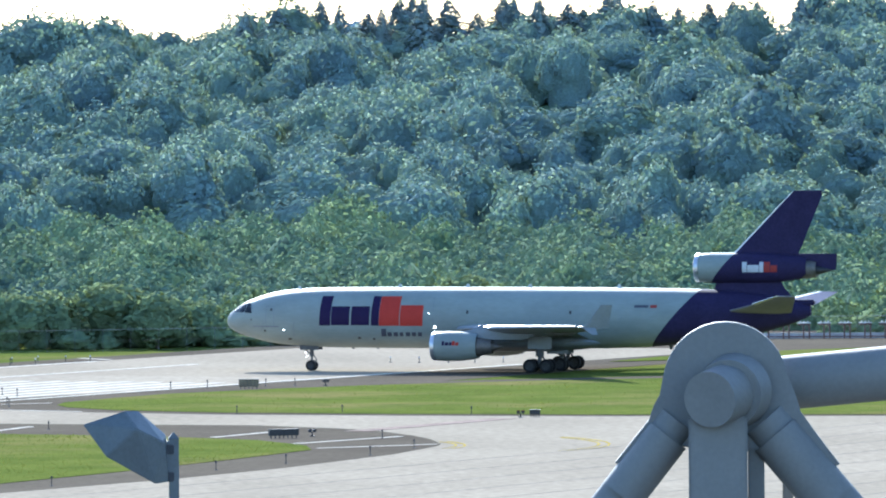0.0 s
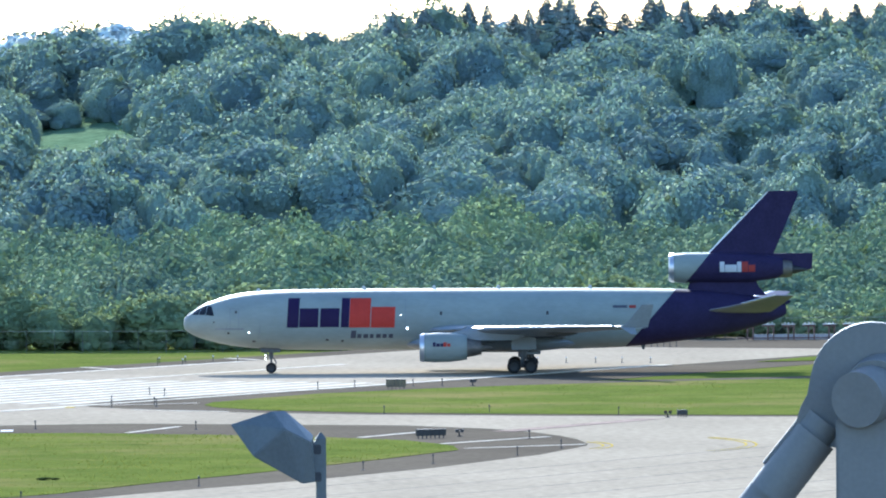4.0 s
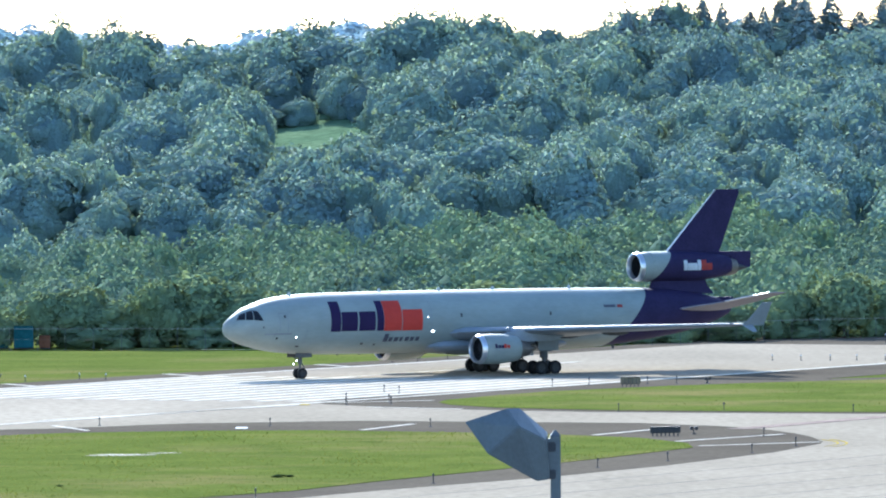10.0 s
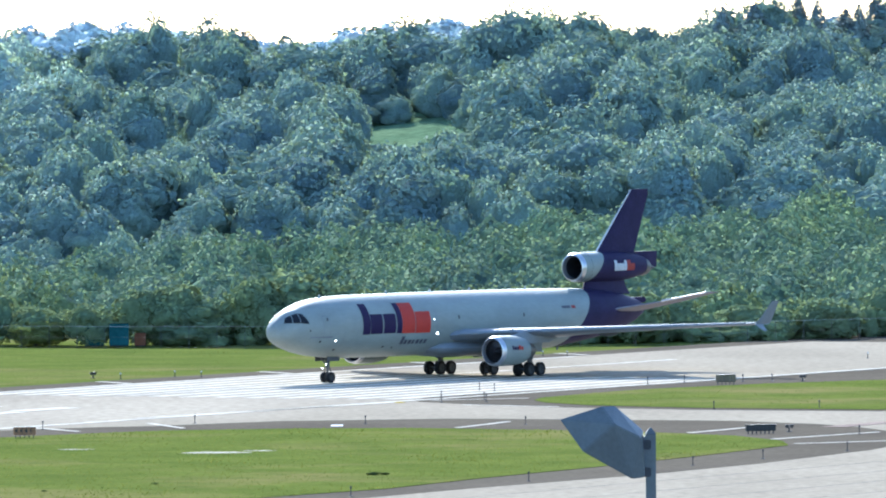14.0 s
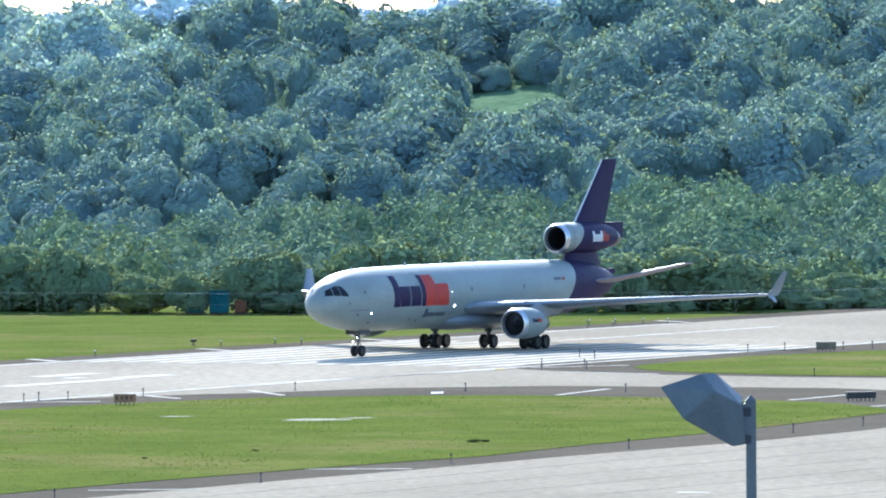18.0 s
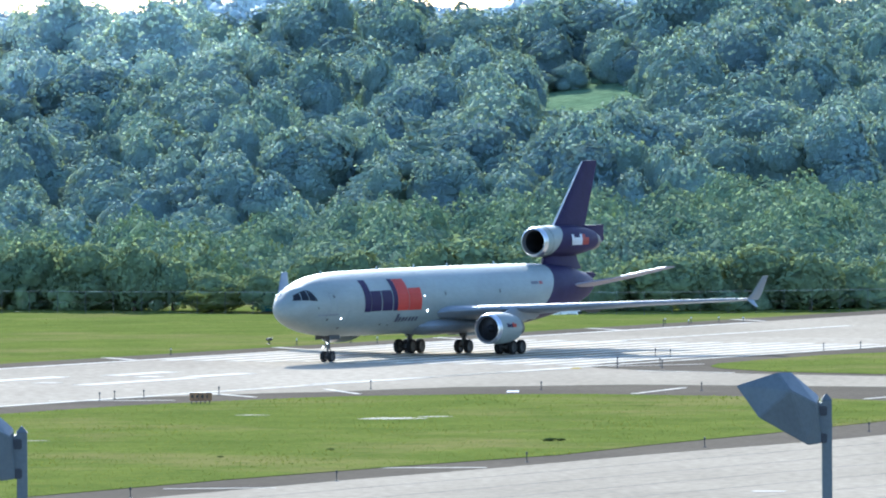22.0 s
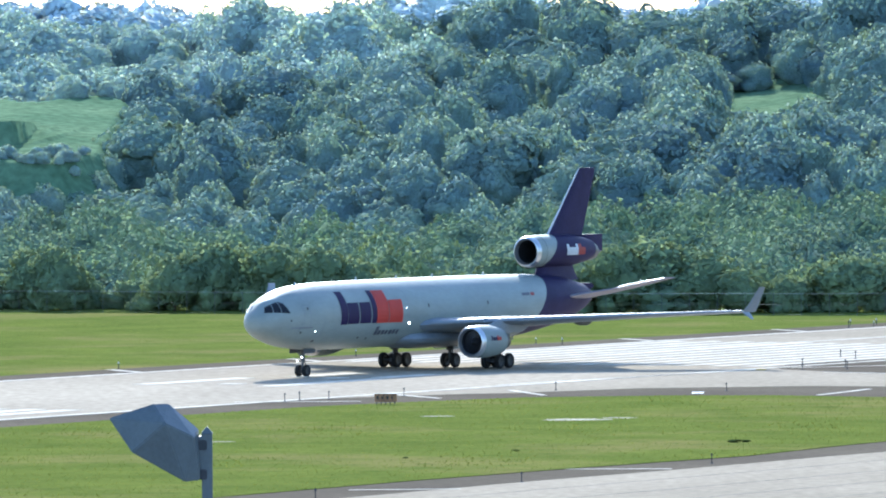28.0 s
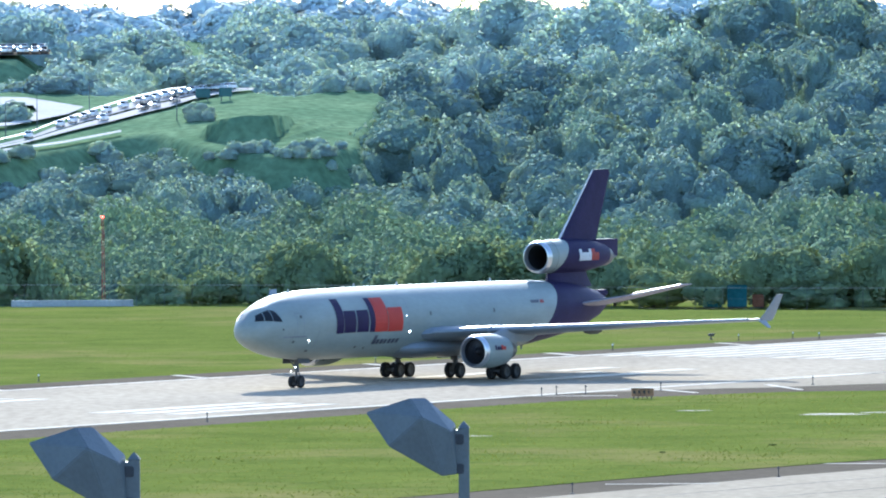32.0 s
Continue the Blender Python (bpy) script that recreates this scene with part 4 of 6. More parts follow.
def build_freighter():
    jet = thing("cargo_jet", "white three-engined cargo jet with purple tail taxiing on concrete", "aircraft")
    cut_p, cut_n = Vector((37.2, 0, 5.2)), Vector((5.4, 0, -4.8)).normalized()
    for name, keep_front, mat in (("fuselage", True, WHITE), ("tail_section", False, PURPLE)):
        bm = bmesh.new()
        loft(bm, [body_ring(x) for x in BX])
        bmesh.ops.bisect_plane(bm, geom=bm.verts[:] + bm.edges[:] + bm.faces[:], plane_co=cut_p, plane_no=cut_n, clear_outer=keep_front, clear_inner=not keep_front)
        ob = part(name, bm, mat, jet, "white painted fuselage barrel" if keep_front else "purple painted tail cone", True)
        if keep_front:
            hull = ob
    # wing-body fairing
    bm = bmesh.new()
    loft(bm, [[(x, w * math.sin(2 * math.pi * i / 24), 2.9 + hh * math.cos(2 * math.pi * i / 24)) for i in range(24)] for x, w, hh in ((12.5, 1.2, 0.3), (14.5, 2.75, 0.75), (18, 3.25, 1.0), (25, 3.25, 1.0), (28, 2.8, 0.75), (31, 1.2, 0.3))])
    part("wing_fairing", bm, WINGMETAL, jet, "grey belly fairing", True)
    for s in (-1, 1):
        # cockpit glass: side panes wrap aft, front panes forward
        for corners in (((-7.74, 5.78), (-7.1, 5.8), (-6.78, 6.5), (-7.3, 6.26)), ((-7.04, 5.8), (-6.4, 5.78), (-6.18, 6.7), (-6.72, 6.53)), ((-6.34, 5.77), (-5.5, 5.7), (-5.76, 6.62), (-6.12, 6.7))):
            part("cockpit_window", pane(bmesh.new(), corners, s), GLASS, hull, "dark cockpit window pane")
        # plain blocks in the livery's colours
        for x0, x1, z0, z1, sl in ((1.62, 2.75, 4.62, 7.5, 0.06), (2.83, 4.68, 4.65, 6.5, 0.05), (4.86, 6.72, 4.65, 6.5, 0.05), (6.9, 7.68, 4.62, 7.48, 0.05)):
            part("livery_block", patch(bmesh.new(), x0, x1, z0, z1, s, sl, 0.03), LOGO_P, hull, "plain purple livery block")
        for x0, x1, z0, z1, sl in ((7.72, 9.75, 4.6, 7.46, 0.05), (9.83, 12.15, 4.58, 6.6, 0.05)):
            part("livery_block", patch(bmesh.new(), x0, x1, z0, z1, s, sl, 0.03), LOGO_O, hull, "plain orange livery block")
        for k, w in enumerate((0.5, 0.42, 0.46, 0.36, 0.44, 0.4, 0.4)):
            part("livery_bar", patch(bmesh.new(), 7.85 + 0.62 * k, 7.85 + 0.62 * k + w, 3.55, 3.95 + 0.35 * (k == 0), s, 0.1, 0.03, 2, 3), LETTER, hull, "plain dark bar under the livery")
        part("serial_bar", patch(bmesh.new(), 33.5, 34.9, 6.25, 6.5, s, 0, 0.03, 3, 2), LETTER, hull, "plain grey serial bar")
        part("flag_patch", patch(bmesh.new(), 35.1, 35.75, 6.22, 6.5, s, 0, 0.03, 2, 2), LOGO_T, hull, "small dark red flag patch")
        part("name_bar", patch(bmesh.new(), -5.4, -2.6, 4.45, 4.58, s, 0, 0.02, 5, 2), SEAM, hull, "faint grey script bar near the nose")
        for x0, x1, z0, z1 in ((-3.95, -3.9, 4.55, 6.5), (-3.1, -3.05, 4.55, 6.5), (-3.95, -3.05, 6.46, 6.5), (-3.95, -3.05, 4.55, 4.59)):
            part("door_seam", patch(bmesh.new(), x0, x1, z0, z1, s, 0, 0.015, 2, 6), SEAM, hull, "thin grey crew door seam")
        for x, z, w, hh in ((-3.45, 6.05, 0.2, 0.25), (16.6, 5.75, 0.22, 0.34), (27.0, 5.65, 0.22, 0.34), (-5.6, 5.1, 0.15, 0.15), (-4.2, 4.0, 0.2, 0.2), (-1.8, 3.2, 0.35, 0.16), (5.4, 3.3, 0.3, 0.18), (6.9, 3.2, 0.25, 0.16)):
            part("hatch_window", patch(bmesh.new(), x, x + w, z, z + hh, s, 0, 0.02, 2, 2), DARK, hull, "small dark porthole")
        for x, z0, z1, sl in ((-4.5, 4.0, 5.0, 0.3), (-1.2, 3.5, 5.0, 0.15), (13.2, 3.2, 7.9, 0.0), (-0.4, 2.9, 3.7, 0.1)):
            part("panel_seam", patch(bmesh.new(), x, x + 0.05, z0, z1, s, sl, 0.012, 1, 8), SEAM, hull, "thin grey panel seam")
        # wings
        w = part("wing", wing(bmesh.new(), [(s * 2.2, 14.9, 28.7, 4.05, 3.3, 0.115), (s * 5.2, 17.4, 28.9, 4.22, 3.55, 0.11), (s * 9.2, 20.7, 29.4, 4.42, 3.95, 0.1), (s * 17, 27.3, 33.0, 4.72, 4.45, 0.095), (s * 25.1, 34.0, 36.7, 5.0, 4.85, 0.09)]), WINGMETAL, jet, "grey swept wing", True)
        part("leading_edge_slat", wing(bmesh.new(), [(s * 9.6, 20.75, 22.4, 4.42, 4.5, 0.3), (s * 17, 26.95, 28.1, 4.72, 4.8, 0.3), (s * 24.4, 33.15, 33.95, 4.96, 5.02, 0.3)]), WINGMETAL, w, "grey leading edge slat", True)
        part("leading_edge_slat", wing(bmesh.new(), [(s * 3.6, 15.8, 17.6, 4.2, 4.3, 0.3), (s * 7.3, 18.85, 20.5, 4.38, 4.46, 0.3)]), WINGMETAL, w, "grey leading edge slat", True)
        for y, x in ((6.0, 27.0), (12.0, 28.6)):
            zc = float(np.interp(y, [2, 25], [3.3, 4.7]))
            bm = bmesh.new()
            loft(bm, [[(xx, s * y + ww * math.sin(2 * math.pi * i / 10), zc + 0.1 + hh * math.cos(2 * math.pi * i / 10)) for i in range(10)] for xx, ww, hh in ((x - 1.6, 0.05, 0.08), (x - 0.6, 0.13, 0.22), (x + 0.6, 0.14, 0.24), (x + 1.4, 0.05, 0.06))])
            part("flap_fairing", bm, GEARGREY, w, "dark grey flap track fairing", True)
        part("winglet", fin(bmesh.new(), [(4.92, 34.2, 36.75, 0.08, s * 25.05), (5.5, 34.85, 36.9, 0.08, s * 25.3), (7.1, 36.15, 37.3, 0.07, s * 25.75)]), WINGMETAL, w, "upswept pale grey winglet", True)
        part("lower_winglet", fin(bmesh.new(), [(4.25, 35.2, 35.75, 0.08, s * 25.45), (4.92, 34.1, 35.5, 0.09, s * 25.08)]), WINGMETAL, w, "short lower winglet fin", True)
        part("wingtip_light", add_box(bmesh.new(), 34.1, 34.3, s * 25.15 - 0.08, s * 25.15 + 0.08, 4.9, 5.05, 0.03), LENSWHITE, w, "clear wingtip lamp lens")
        # under-wing engine
        ye = s * 8.4
        eng = part("engine", lathe(bmesh.new(), [(14.95, 1.16), (14.78, 1.2), (14.85, 1.3), (15.2, 1.4), (16.2, 1.46), (17.5, 1.44), (18.6, 1.32), (19.3, 1.2), (19.3, 1.12), (17.0, 1.15), (15.4, 1.1), (14.95, 1.16)], ye, 2.66, 36), WHITE, jet, "white engine cowling", True)
        part("intake_lip", lathe(bmesh.new(), [(15.1, 1.09), (14.85, 1.13), (14.68, 1.2), (14.72, 1.3), (14.9, 1.385), (15.15, 1.425)], ye, 2.66, 36), METAL, eng, "bare metal intake lip", True)
        # near-black lining paints the shade inside the intake
        part("intake_duct", lathe(bmesh.new(), [(14.98, 1.12), (15.2, 1.08), (15.75, 1.09)], ye, 2.66, 36), DARK, eng, "intake duct, its inner shade painted near-black", True)
        part("fan_disc", lathe(bmesh.new(), [(15.7, 1.14), (15.72, 0.4), (15.3, 0.25), (15.05, 0.02)], ye, 2.66, 36), DARK, eng, "dark fan face with spinner", True)
        bm = bmesh.new()
        for k in range(22):
            a = 2 * math.pi * k / 22
            m = Matrix.Translation((15.6, ye, 2.66)) @ Matrix.Rotation(a, 4, "X") @ Matrix.Translation((0, 0, 0.75)) @ Matrix.Rotation(radians(35), 4, "Z")
            bmesh.ops.create_cube(bm, size=1, matrix=m @ Matrix.Diagonal((0.03, 0.16, 0.72, 1)))
        part("fan_blades", bm, FANBLADE, eng, "dark metal fan blades")
        part("core_nozzle", lathe(bmesh.new(), [(18.8, 0.98), (19.5, 0.9), (20.7, 0.68), (20.7, 0.6), (20.3, 0.55)], ye, 2.6, 28), NOZZLE, eng, "heat-stained core nozzle", True)
        part("exhaust_cone", lathe(bmesh.new(), [(20.0, 0.5), (20.8, 0.42), (21.85, 0.03)], ye, 2.6, 20), NOZZLE, eng, "dark exhaust cone", True)
        part("engine_pylon", fin(bmesh.new(), [(3.3, 18.2, 23.8, 0.06, ye), (3.9, 17.0, 25.4, 0.055, ye), (4.5, 19.6, 26.0, 0.05, ye)]), WINGMETAL, eng, "grey engine pylon", True)
        for x0, x1, mat in ((16.0, 16.25, LOGO_P), (16.32, 16.68, LOGO_P), (16.74, 17.0, LOGO_P), (17.02, 17.32, LOGO_O), (17.38, 17.7, LOGO_O)):
            hgt = 0.42 if x0 in (16.0, 17.02) else 0.3
            for side in (-1, 1):
                bm = bmesh.new()
                vs = [[bm.verts.new((x0 + (x1 - x0) * i, ye + side * 1.475 * math.cos(math.asin((0.1 + hgt * j / 3) / 1.475)), 2.76 + hgt * j / 3)) for i in (0, 1)] for j in range(4)]
                for a, b in zip(vs, vs[1:]):
                    bm.faces.new((a[0], a[1], b[1], b[0]))
                part("livery_block", bm, mat, eng, "plain livery block on the cowling")
        # tailplane
        part("tailplane", wing(bmesh.new(), [(s * 1.5, 42.0, 48.9, 5.75, 5.7, 0.07), (s * 5.2, 45.8, 50.0, 6.55, 6.52, 0.065), (s * 8.85, 49.3, 51.1, 7.5, 7.48, 0.065)]), TAILGREY, jet, "pale grey swept tailplane", True)
        part("tailplane_slat", wing(bmesh.new(), [(s * 5.6, 45.95, 46.9, 6.65, 6.7, 0.25), (s * 8.7, 49.05, 49.6, 7.48, 7.5, 0.25)]), METAL, jet, "bright metal tailplane leading edge", True)
    # tail engine
    te = part("tail_engine", lathe(bmesh.new(), [(40.5, 1.45), (41.8, 1.475), (44, 1.5), (47, 1.42), (49, 1.18), (50.2, 0.96), (50.2, 0.9), (48, 1.0), (41.8, 1.3), (40.5, 1.3), (40.5, 1.45)], 0, 10.05, 36), PURPLE, jet, "purple tail engine cowling", True)
    part("tail_cowl", lathe(bmesh.new(), [(39.6, 1.12), (39.15, 1.16), (39.2, 1.3), (39.7, 1.41), (40.5, 1.455), (40.5, 1.1), (39.6, 1.12)], 0, 10.05, 36), WHITE, te, "white tail intake cowl", True)
    bm = bmesh.new()                                  # slanting white sweep over the cowl
    n = 36
    for i in range(n):
        a0, a1 = 2 * math.pi * i / n, 2 * math.pi * (i + 1) / n
        e0, e1 = 41.85 + 1.25 * math.sin(a0), 41.85 + 1.25 * math.sin(a1)
        q = [(40.48, a0), (40.48, a1), (e1, a1), (e0, a0)]
        bm.faces.new([bm.verts.new((x, 1.49 * math.cos(a), 10.05 + 1.49 * math.sin(a))) for x, a in q])
    part("tail_cowl_sweep", bm, WHITE, te, "white slanting paint edge")
    part("intake_lip", lathe(bmesh.new(), [(39.5, 1.07), (39.2, 1.12), (39.0, 1.2), (39.04, 1.3), (39.25, 1.4), (39.5, 1.435)], 0, 10.05, 36), METAL, te, "bare metal intake lip", True)
    # tail duct too has its inner shade painted near-black
    part("intake_duct", lathe(bmesh.new(), [(39.5, 1.07), (42, 1.1), (44.5, 1.1), (44.6, 0.02)], 0, 10.05, 32), DARK, te, "intake duct, its inner shade painted near-black", True)
    part("core_nozzle", lathe(bmesh.new(), [(49.8, 0.9), (50.6, 0.86), (51.1, 0.74), (51.1, 0.66), (50.6, 0.6)], 0, 9.9, 28), NOZZLE, te, "heat-stained tail nozzle", True)
    part("exhaust_cone", lathe(bmesh.new(), [(50.6, 0.52), (51.4, 0.4), (52.8, 0.03)], 0, 9.82, 20), DARK, te, "dark exhaust cone", True)
    for side in (-1, 1):
        for x0, x1, hgt, mat in ((44.0, 44.45, 1.0, LOGO_W), (44.5, 45.65, 0.7, LOGO_W), (45.7, 46.1, 1.0, LOGO_W), (46.14, 46.75, 1.0, LOGO_T), (46.8, 47.45, 0.68, LOGO_T)):
            bm = bmesh.new()
            vs = []
            for j in range(5):
                lift = -0.4 + hgt * j / 4
                r = float(np.interp((x0 + x1) / 2, [44, 47, 49], [1.53, 1.45, 1.2]))
                vs.append([bm.verts.new((x, side * r * math.cos(math.asin(lift / r)), 10.05 + lift)) for x in (x0, x1)])
            for a, b in zip(vs, vs[1:]):
                bm.faces.new((a[0], a[1], b[1], b[0]))
            part("livery_block", bm, mat, te, "plain livery block on the tail engine")
    part("tail_fin", fin(bmesh.new(), [(10.9, 42.3, 49.4, 0.1, 0), (11.5, 42.9, 49.3, 0.1, 0), (17.55, 48.8, 51.7, 0.09, 0)]), PURPLE, jet, "purple swept tail fin", True)
    part("fin_leading_edge", fin(bmesh.new(), [(11.5, 42.82, 43.3, 0.4, 0), (17.5, 48.72, 49.0, 0.4, 0)]), METAL, jet, "thin bare metal fin edge", True)
    part("rudder", fin(bmesh.new(), [(11.75, 48.0, 49.45, 0.12, 0), (17.3, 50.9, 51.75, 0.12, 0)]), PURPLE, jet, "dark purple rudder", True)
    part("rudder_fairing", fin(bmesh.new(), [(9.85, 49.0, 53.05, 0.12, 0), (11.42, 48.6, 53.1, 0.14, 0)]), PURPLE, jet, "purple block behind the fin", True)
    part("tail_pylon", fin(bmesh.new(), [(7.3, 40.6, 48.6, 0.16, 0), (8.2, 40.9, 47.8, 0.17, 0), (9.2, 41.2, 47.4, 0.18, 0)]), PURPLE, jet, "purple pylon under the tail engine", True)
    part("tail_skid_fairing", add_box(bmesh.new(), 46.5, 50.9, -0.35, 0.35, 6.4, 6.95, 0.15), PURPLE, jet, "purple tail cone fairing")
    for x in (-1.5, 8.8, 15.7, 22.0, 31.0):
        bm = bmesh.new()
        t = body_at(x)[0]
        fin(bm, [(t - 0.05, x, x + 0.5, 0.1, 0), (t + 0.3, x + 0.2, x + 0.42, 0.1, 0)])
        part("antenna", bm, LENSWHITE, hull, "small white blade antenna")
    for x, z0 in ((4.0, 2.3), (6.5, 2.3), (36.2, 2.25)):
        bm = bmesh.new()
        fin(bm, [(z0 - 0.15, x + 0.15, x + 0.4, 0.1, 0), (z0 + 0.55, x, x + 0.5, 0.1, 0)])
        part("antenna", bm, GEARGREY, hull, "small belly antenna")
    # lights
    for x, y, z in ((-0.55, -0.24, 1.75), (-0.6, 0.16, 1.4)):
        bm = bmesh.new()
        bmesh.ops.create_icosphere(bm, subdivisions=2, radius=0.05, matrix=Matrix.Translation((x, y, z)))
        part("taxi_light", bm, LIGHT_ON, jet, "lit round taxi light")
    for s in (-1, 1):
        for x, z, r in ((-2.1, 4.05, 0.06), (13.4, 4.35, 0.1), (12.8, 5.7, 0.04)):
            bm = bmesh.new()
            bmesh.ops.create_icosphere(bm, subdivisions=2, radius=r, matrix=Matrix.Translation((x, s * skin(x, z, 0.0), z)))
            part("landing_light", bm, LIGHT_ON, jet, "lit round landing light")
    # landing gear
    wheels = []
    tyre_bm, rim_bm = bmesh.new(), bmesh.new()
    prof = [(-0.2, 0.62), (-0.25, 0.75), (-0.24, 0.9), (-0.17, 0.985), (0, 1.0), (0.17, 0.985), (0.24, 0.9), (0.25, 0.75), (0.2, 0.62)]
    rings = [[(r * math.cos(2 * math.pi * i / 28), y * 1.45, r * math.sin(2 * math.pi * i / 28)) for i in range(28)] for y, r in prof]
    loft(tyre_bm, rings, caps=False)
    rings = [[(r * math.cos(2 * math.pi * i / 20), y * 1.45, r * math.sin(2 * math.pi * i / 20)) for i in range(20)] for y, r in ((-0.12, 0.02), (-0.15, 0.3), (-0.2, 0.55), (-0.2, 0.64), (0.2, 0.64), (0.2, 0.55), (0.15, 0.3), (0.12, 0.02))]
    loft(rim_bm, rings)
    for k in range(6):
        a = 2 * math.pi * k / 6
        for y in (-0.26, 0.26):
            add_tube(rim_bm, (0.4 * math.cos(a), y - 0.03, 0.4 * math.sin(a)), (0.4 * math.cos(a), y + 0.03, 0.4 * math.sin(a)), 0.06, n=6)
    first = None

    def wheel(parent, x, y, r):
        nonlocal first
        if first is None:
            hub = tagged(new("wheel"), "black tyre on a grey hub")
            hub.parent = parent
            tyre = part("tyre", tyre_bm, RUBBER, hub, smooth=True)
            rim = part("rim", rim_bm, HUBGREY, hub, "grey wheel hub", True)
            first = (tyre.data, rim.data)
        else:
            hub = tagged(new("wheel"), "black tyre on a grey hub")
            hub.parent = parent
            share("tyre", first[0], hub, Matrix())
            tagged(share("rim", first[1], hub, Matrix()), "grey wheel hub")
        hub.scale = (r, r * 0.95, r)
        hub.location = (x, y, r)
        wheels.append((hub, x, y, r))

    def leg(name, x, y, top, r, axle_z, label):
        bm = bmesh.new()
        add_tube(bm, (x, y, top), (x, y, axle_z + 0.9), r * 1.25, n=16)
        add_box(bm, x - r * 0.9, x + r * 2.6, y - r * 0.5, y + r * 0.5, axle_z + 1.5, top)
        add_tube(bm, (x, y, axle_z + 0.9), (x, y, axle_z), r * 0.62, n=14)
        add_tube(bm, (x - 1.3, y, top - 0.2), (x, y, axle_z + 1.0), r * 0.4, n=10)
        add_tube(bm, (x + 0.25, y, axle_z + 0.95), (x + 0.5, y, axle_z + 0.5), r * 0.3, n=8)
        add_tube(bm, (x + 0.5, y, axle_z + 0.5), (x + 0.2, y, axle_z + 0.05), r * 0.3, n=8)
        return part(name, bm, GEARGREY, jet, label, True)

    g = leg("nose_gear", 0, 0, 2.8, 0.17, 0.52, "grey nose gear leg")
    part("axle", add_tube(bmesh.new(), (0, -0.36, 0.52), (0, 0.36, 0.52), 0.09), GEARGREY, jet, "grey nose axle")
    for y in (-0.38, 0.38):
        wheel(jet, 0, y, 0.52)
        part("gear_door", add_box(bmesh.new(), -1.0, 0.9, y * 1.9 - 0.03, y * 1.9 + 0.03, 2.05, 2.75, 0.02), GEARGREY, jet, "grey open nose gear door")
    for s in (-1, 1):
        leg("main_gear", 24.65, s * 5.35, 4.0, 0.33, 0.68, "grey main gear leg")
        bm = bmesh.new()
        add_tube(bm, (23.8, s * 5.35, 0.68), (25.5, s * 5.35, 0.68), 0.17)
        for x in (23.83, 25.47):
            add_tube(bm, (x, s * 5.35 - 0.65, 0.68), (x, s * 5.35 + 0.65, 0.68), 0.1)
        part("bogie", bm, GEARGREY, jet, "grey four-wheel bogie beam", True)
        for x in (23.83, 25.47):
            for y in (-0.69, 0.69):
                wheel(jet, x, s * 5.35 + y, 0.67)
        part("gear_door", add_box(bmesh.new(), 23.6, 26.0, s * 5.9 - 0.03, s * 5.9 + 0.03, 2.3, 3.7, 0.02), WINGMETAL, jet, "grey main gear door")
    leg("centre_gear", 25.4, 0, 2.6, 0.3, 0.66, "grey centre gear leg")
    part("axle", add_tube(bmesh.new(), (25.4, -0.5, 0.66), (25.4, 0.5, 0.66), 0.1), GEARGREY, jet, "grey centre axle")
    for y in (-0.5, 0.5):
        wheel(jet, 25.4, y, 0.66)
        part("gear_door", add_box(bmesh.new(), 24.2, 26.4, y * 2.0 - 0.03, y * 2.0 + 0.03, 1.7, 2.5, 0.02), WINGMETAL, jet, "grey centre gear door")
    return jet, wheels


JET, WHEELS = build_freighter()


# ---- trees along the fence ----
def as_mesh(name, proto, mat):
    return raw_mesh(name, proto[0], proto[1], [mat], True, proto[2])


def trunk_mesh(seed):
    r = random.Random(seed)
    bm = bmesh.new()
    add_tube(bm, (0, 0, 0), (0.01, 0.0, 0.35), 0.028, 0.02, 8)
    add_tube(bm, (0.01, 0, 0.34), (0.02, 0.01, 0.7), 0.02, 0.008, 8)
    for k in range(7):
        a, z = 2 * math.pi * k / 7 + r.uniform(-0.3, 0.3), r.uniform(0.2, 0.5)
        add_tube(bm, (0.01, 0, z), (0.28 * math.cos(a), 0.28 * math.sin(a), z + r.uniform(0.15, 0.3)), 0.011, 0.003, 6)
    me = bpy.data.meshes.new("trunk")
    bm.to_mesh(me)
    bm.free()
    me.materials.append(BARK)
    return me


EDGE_CROWNS = [as_mesh("crown", crown_proto(40 + k, 9, 1400, 0.034, 1.0, 0.02, 0.3, 0.6, 0.8, 6.0, 0.06, 0.02), LEAF_EDGE) for k in range(5)]
# light green bush; its leaf colour is raised further to imitate sun on it
BRIGHT_BUSH = as_mesh("crown", crown_proto(48, 9, 1400, 0.034, 1.0, 0.0, 0.3, 0.6, 0.9, 6.0, 0.05, 0.0), foliage("leaves_sunlit_bush", (0.36, 0.42, 0.18), (0.45, 0.5, 0.2), 0.4, 0.55))
TRUNKS = [trunk_mesh(k) for k in range(3)]


def edge_tree(az, d, wide, top_el, k, label="dark green broadleaf tree behind the airfield fence", crown=None):
    x, y = spot(az, d)
    z0 = float(land(az, d)) - 0.05
    hgt = float(rise(top_el, d)) - z0
    t = thing("tree", label, "tree", "trees along the fence", Matrix.LocRotScale((x, y, z0), Euler((0, 0, k * 1.7)), None))
    tr = share("trunk", TRUNKS[k % 3], t, Matrix.Diagonal((wide, wide, hgt, 1)))
    share("crown", crown or EDGE_CROWNS[k % 5], t, Matrix.Diagonal((wide, wide, hgt, 1)))


